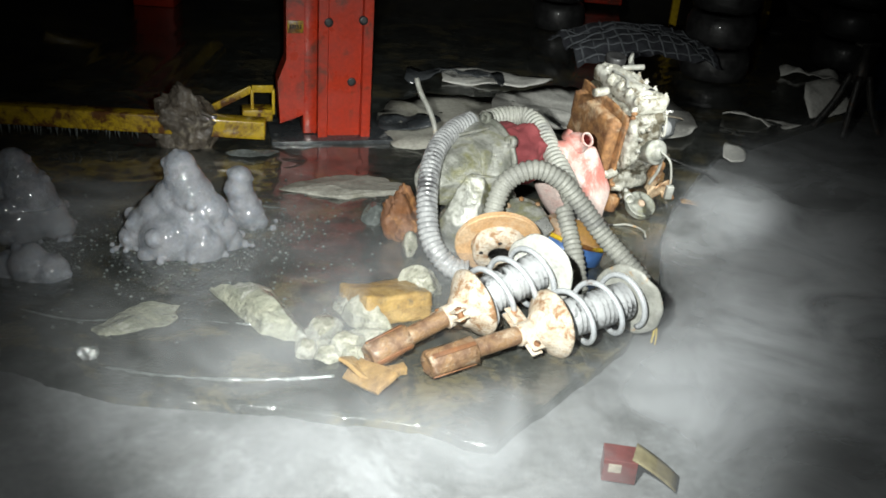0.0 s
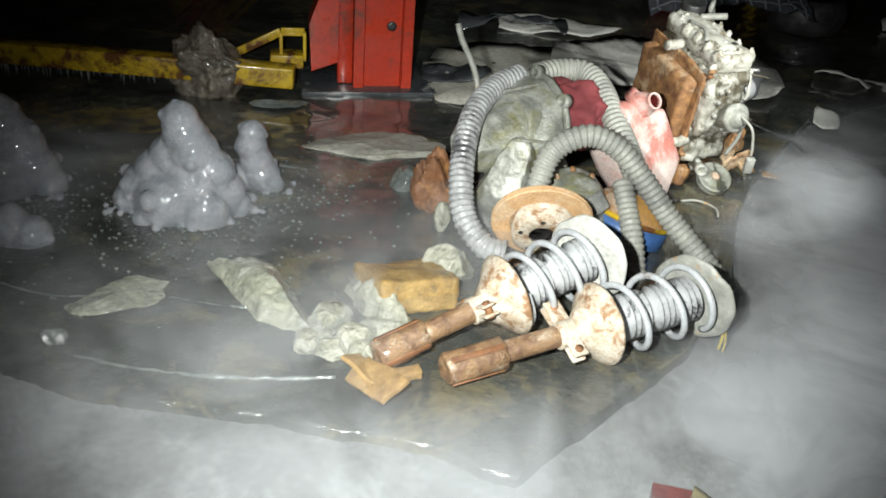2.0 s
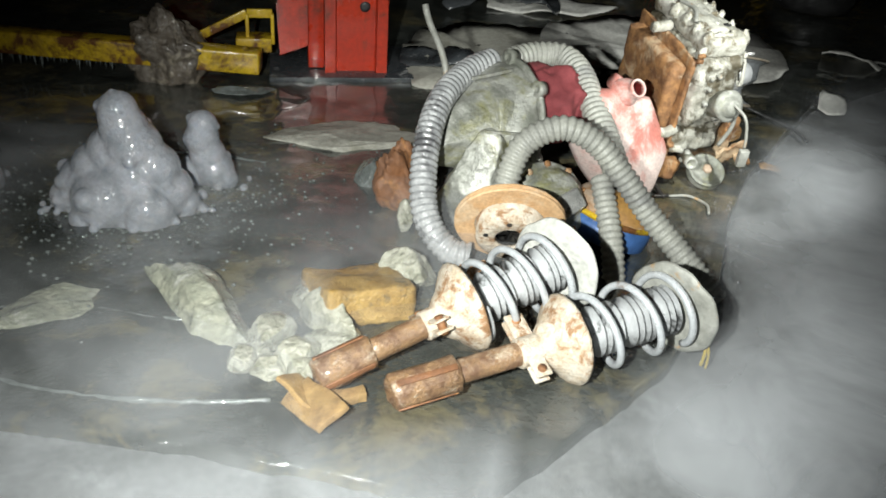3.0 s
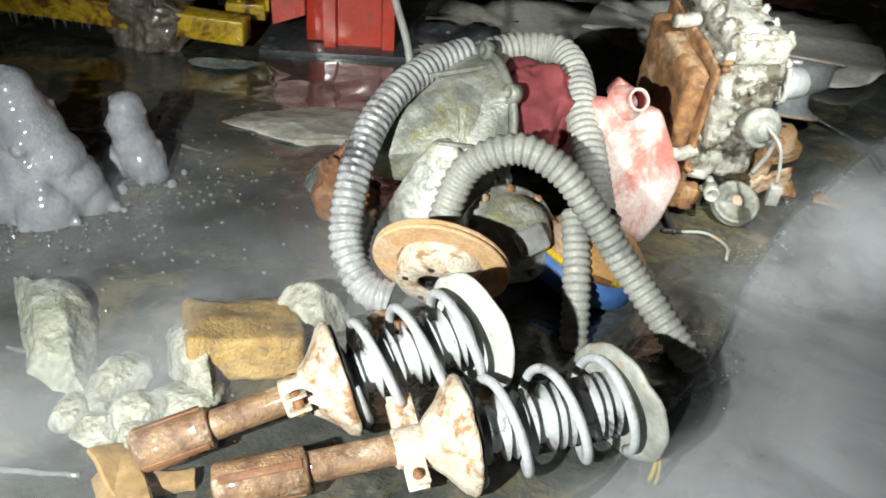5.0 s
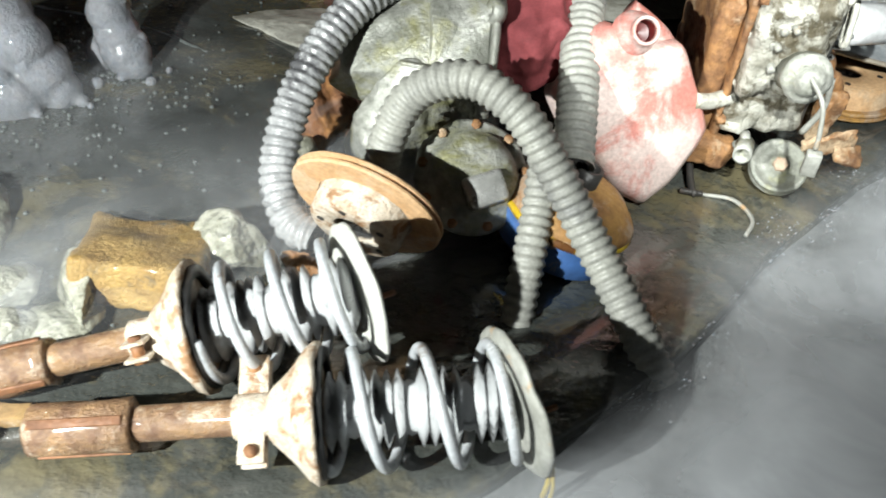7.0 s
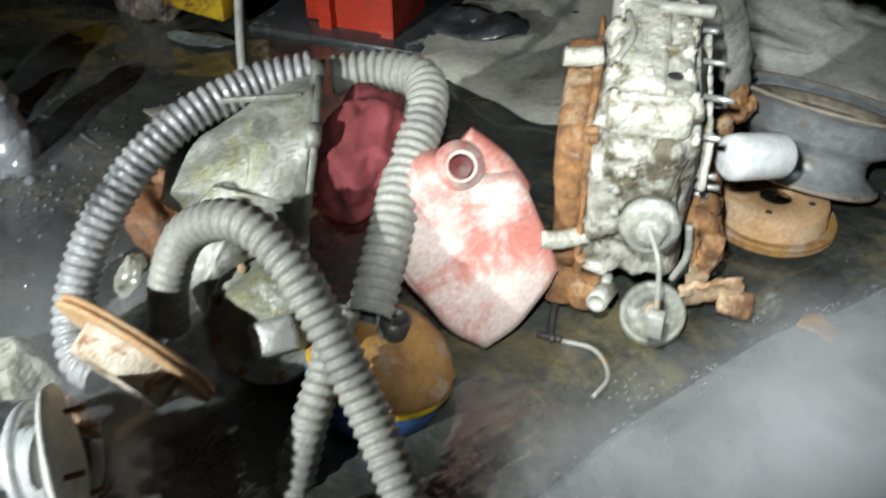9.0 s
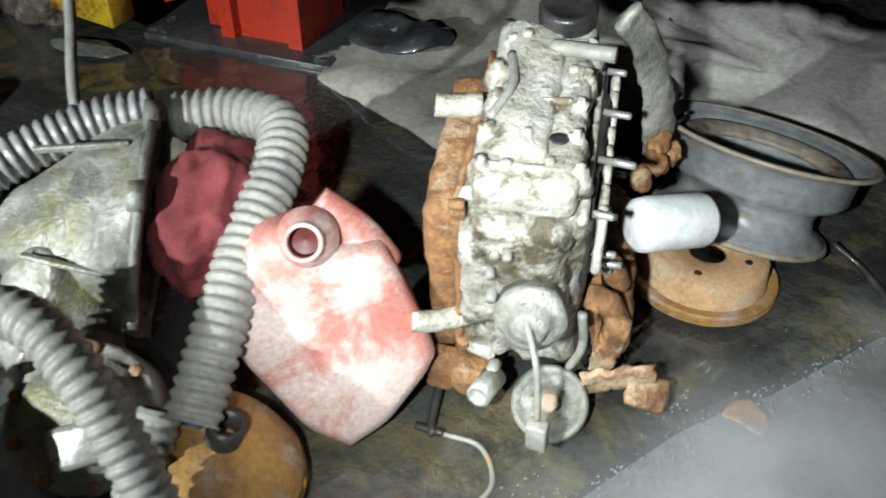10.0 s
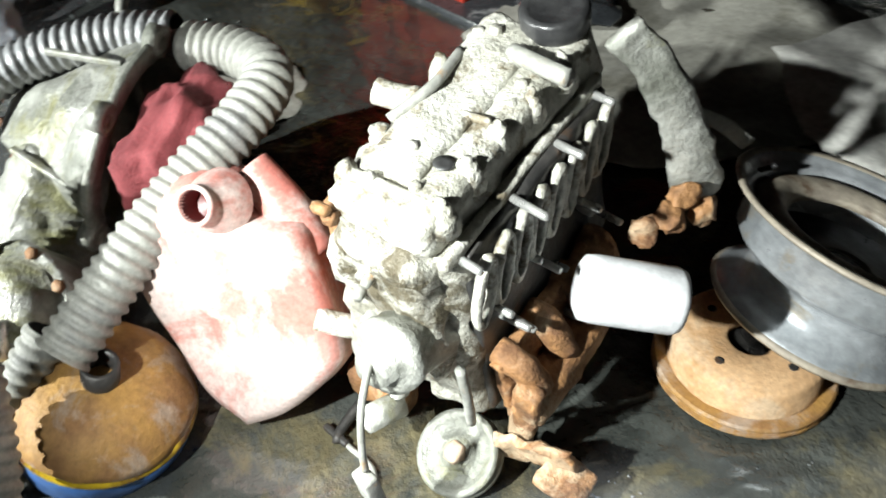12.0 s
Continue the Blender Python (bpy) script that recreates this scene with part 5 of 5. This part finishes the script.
def cabinet(x, y, material, label):
    root = thing("tool_cabinet", label, "cabinet", pose(x, y, 0, 0, 0, -6), group="tool cabinets")
    bm = bmesh.new()
    box(bm, (0.55, 0.40, 0.80), pose(0, 0, 0.44), 0.008)
    part("body", bm, M[material], root)
    for k in range(4):
        bm = bmesh.new()
        box(bm, (0.49, 0.012, 0.165), pose(0, -0.206, 0.15 + 0.19 * k), 0.004)
        dr = part("drawer", bm, M[material], root)
        bm = bmesh.new()
        box(bm, (0.30, 0.016, 0.016), pose(0, -0.218, 0.20 + 0.19 * k), 0.004)
        part("handle", bm, M["mount"], dr)
    return root


cabinet(1.15, 7.1, "red", "red steel tool cabinet in the dark back")
cabinet(3.35, 6.7, "blue", "blue steel tool cabinet in the dark back")


# ---- mist lying over the floor ----
def mist_material():
    m = bpy.data.materials.new("mist")
    m.use_nodes = True
    nt = m.node_tree
    nt.nodes.clear()
    out = nt.nodes.new("ShaderNodeOutputMaterial")
    mixer = nt.nodes.new("ShaderNodeMixShader")
    clear = nt.nodes.new("ShaderNodeBsdfTransparent")
    haze = nt.nodes.new("ShaderNodeBsdfDiffuse")
    haze.inputs["Color"].default_value = (0.67, 0.69, 0.72, 1)
    back = nt.nodes.new("ShaderNodeBsdfTranslucent")
    back.inputs["Color"].default_value = (0.67, 0.69, 0.72, 1)
    both = nt.nodes.new("ShaderNodeMixShader")
    both.inputs[0].default_value = 0.35
    att = nt.nodes.new("ShaderNodeAttribute")
    att.attribute_name = "mist_amount"
    co = nt.nodes.new("ShaderNodeTexCoord")
    n = nt.nodes.new("ShaderNodeTexNoise")
    n.inputs["Scale"].default_value, n.inputs["Detail"].default_value, n.inputs["Distortion"].default_value = 2.6, 5.0, 1.2
    r = nt.nodes.new("ShaderNodeMapRange")
    r.inputs["From Min"].default_value, r.inputs["From Max"].default_value = 0.36, 0.60
    r.inputs["To Min"].default_value, r.inputs["To Max"].default_value = 0.22, 1.0
    mul = nt.nodes.new("ShaderNodeMath")
    mul.operation = "MULTIPLY"
    nt.links.new(co.outputs["Object"], n.inputs["Vector"])
    nt.links.new(n.outputs["Fac"], r.inputs["Value"])
    nt.links.new(r.outputs["Result"], mul.inputs[0])
    nt.links.new(att.outputs["Fac"], mul.inputs[1])
    nt.links.new(mul.outputs[0], mixer.inputs[0])
    nt.links.new(haze.outputs[0], both.inputs[1])
    nt.links.new(back.outputs[0], both.inputs[2])
    nt.links.new(clear.outputs[0], mixer.inputs[1])
    nt.links.new(both.outputs[0], mixer.inputs[2])
    nt.links.new(mixer.outputs[0], out.inputs["Surface"])
    return m


def mist():
    verts, faces, dens = [], [], []
    xs = [-2.6 + 0.05 * i for i in range(117)]
    ys = [0.4 + 0.05 * j for j in range(100)]
    for layer in range(2):
        z = 0.030 + 0.070 * layer
        first = len(verts)
        for y in ys:
            for x in xs:
                w = Vector((x, y, layer * 0.7))
                verts.append((x, y, z + 0.024 * noise.noise(w * 2.5)))
                g = edge_gap(x, y) + 0.12 * noise.noise(Vector((x * 3.1, y * 3.1, layer * 0.9))) + 0.06 * noise.noise(Vector((x * 9.0, y * 9.0, layer * 1.7)))
                out = max(0.0, min(1.0, (g - 0.04 * layer + (0.20 if x < 0.3 else 0.07)) / 0.34))
                pool = 0.60 * max(0.0, noise.noise(Vector((x * 1.9 + 4, y * 1.9, layer * 0.5))) + 0.30) * max(0.0, min(1.0, (0.75 - abs(y - 2.35)) / 0.5)) * max(0.0, min(1.0, (0.45 - x) / 0.5))
                fade = max(0.0, min(1.0, (3.05 - x) / 0.8)) * max(0.0, min(1.0, (x + 2.5) / 0.6)) * max(0.0, min(1.0, (y - 0.5) / 0.3)) * max(0.0, min(1.0, (4.3 - y) / 1.2)) * (1 - 0.92 * math.exp(-((x - 0.55) ** 2 + (y - 1.55) ** 2) / 0.05))
                dens.append(((0.24 + 0.50 * max(0.0, min(1.0, (x - 0.10) / 0.6)) - 0.09 * layer) * out * out * (3 - 2 * out) + pool) * fade)
        nx = len(xs)
        for j in range(len(ys) - 1):
            for i in range(nx - 1):
                a = first + j * nx + i
                if max(dens[a], dens[a + 1], dens[a + nx], dens[a + nx + 1]) > 0.004:
                    faces.append((a, a + 1, a + nx + 1, a + nx))
    me = bpy.data.meshes.new("mist")
    me.from_pydata(verts, [], faces)
    at = me.attributes.new("mist_amount", "FLOAT", "POINT")
    at.data.foreach_set("value", dens)
    me.shade_smooth()
    me.materials.append(mist_material())
    return tagged(new("mist", me), "thin white cold mist lying over the frosty floor", "mist", kind="stuff")


mist()
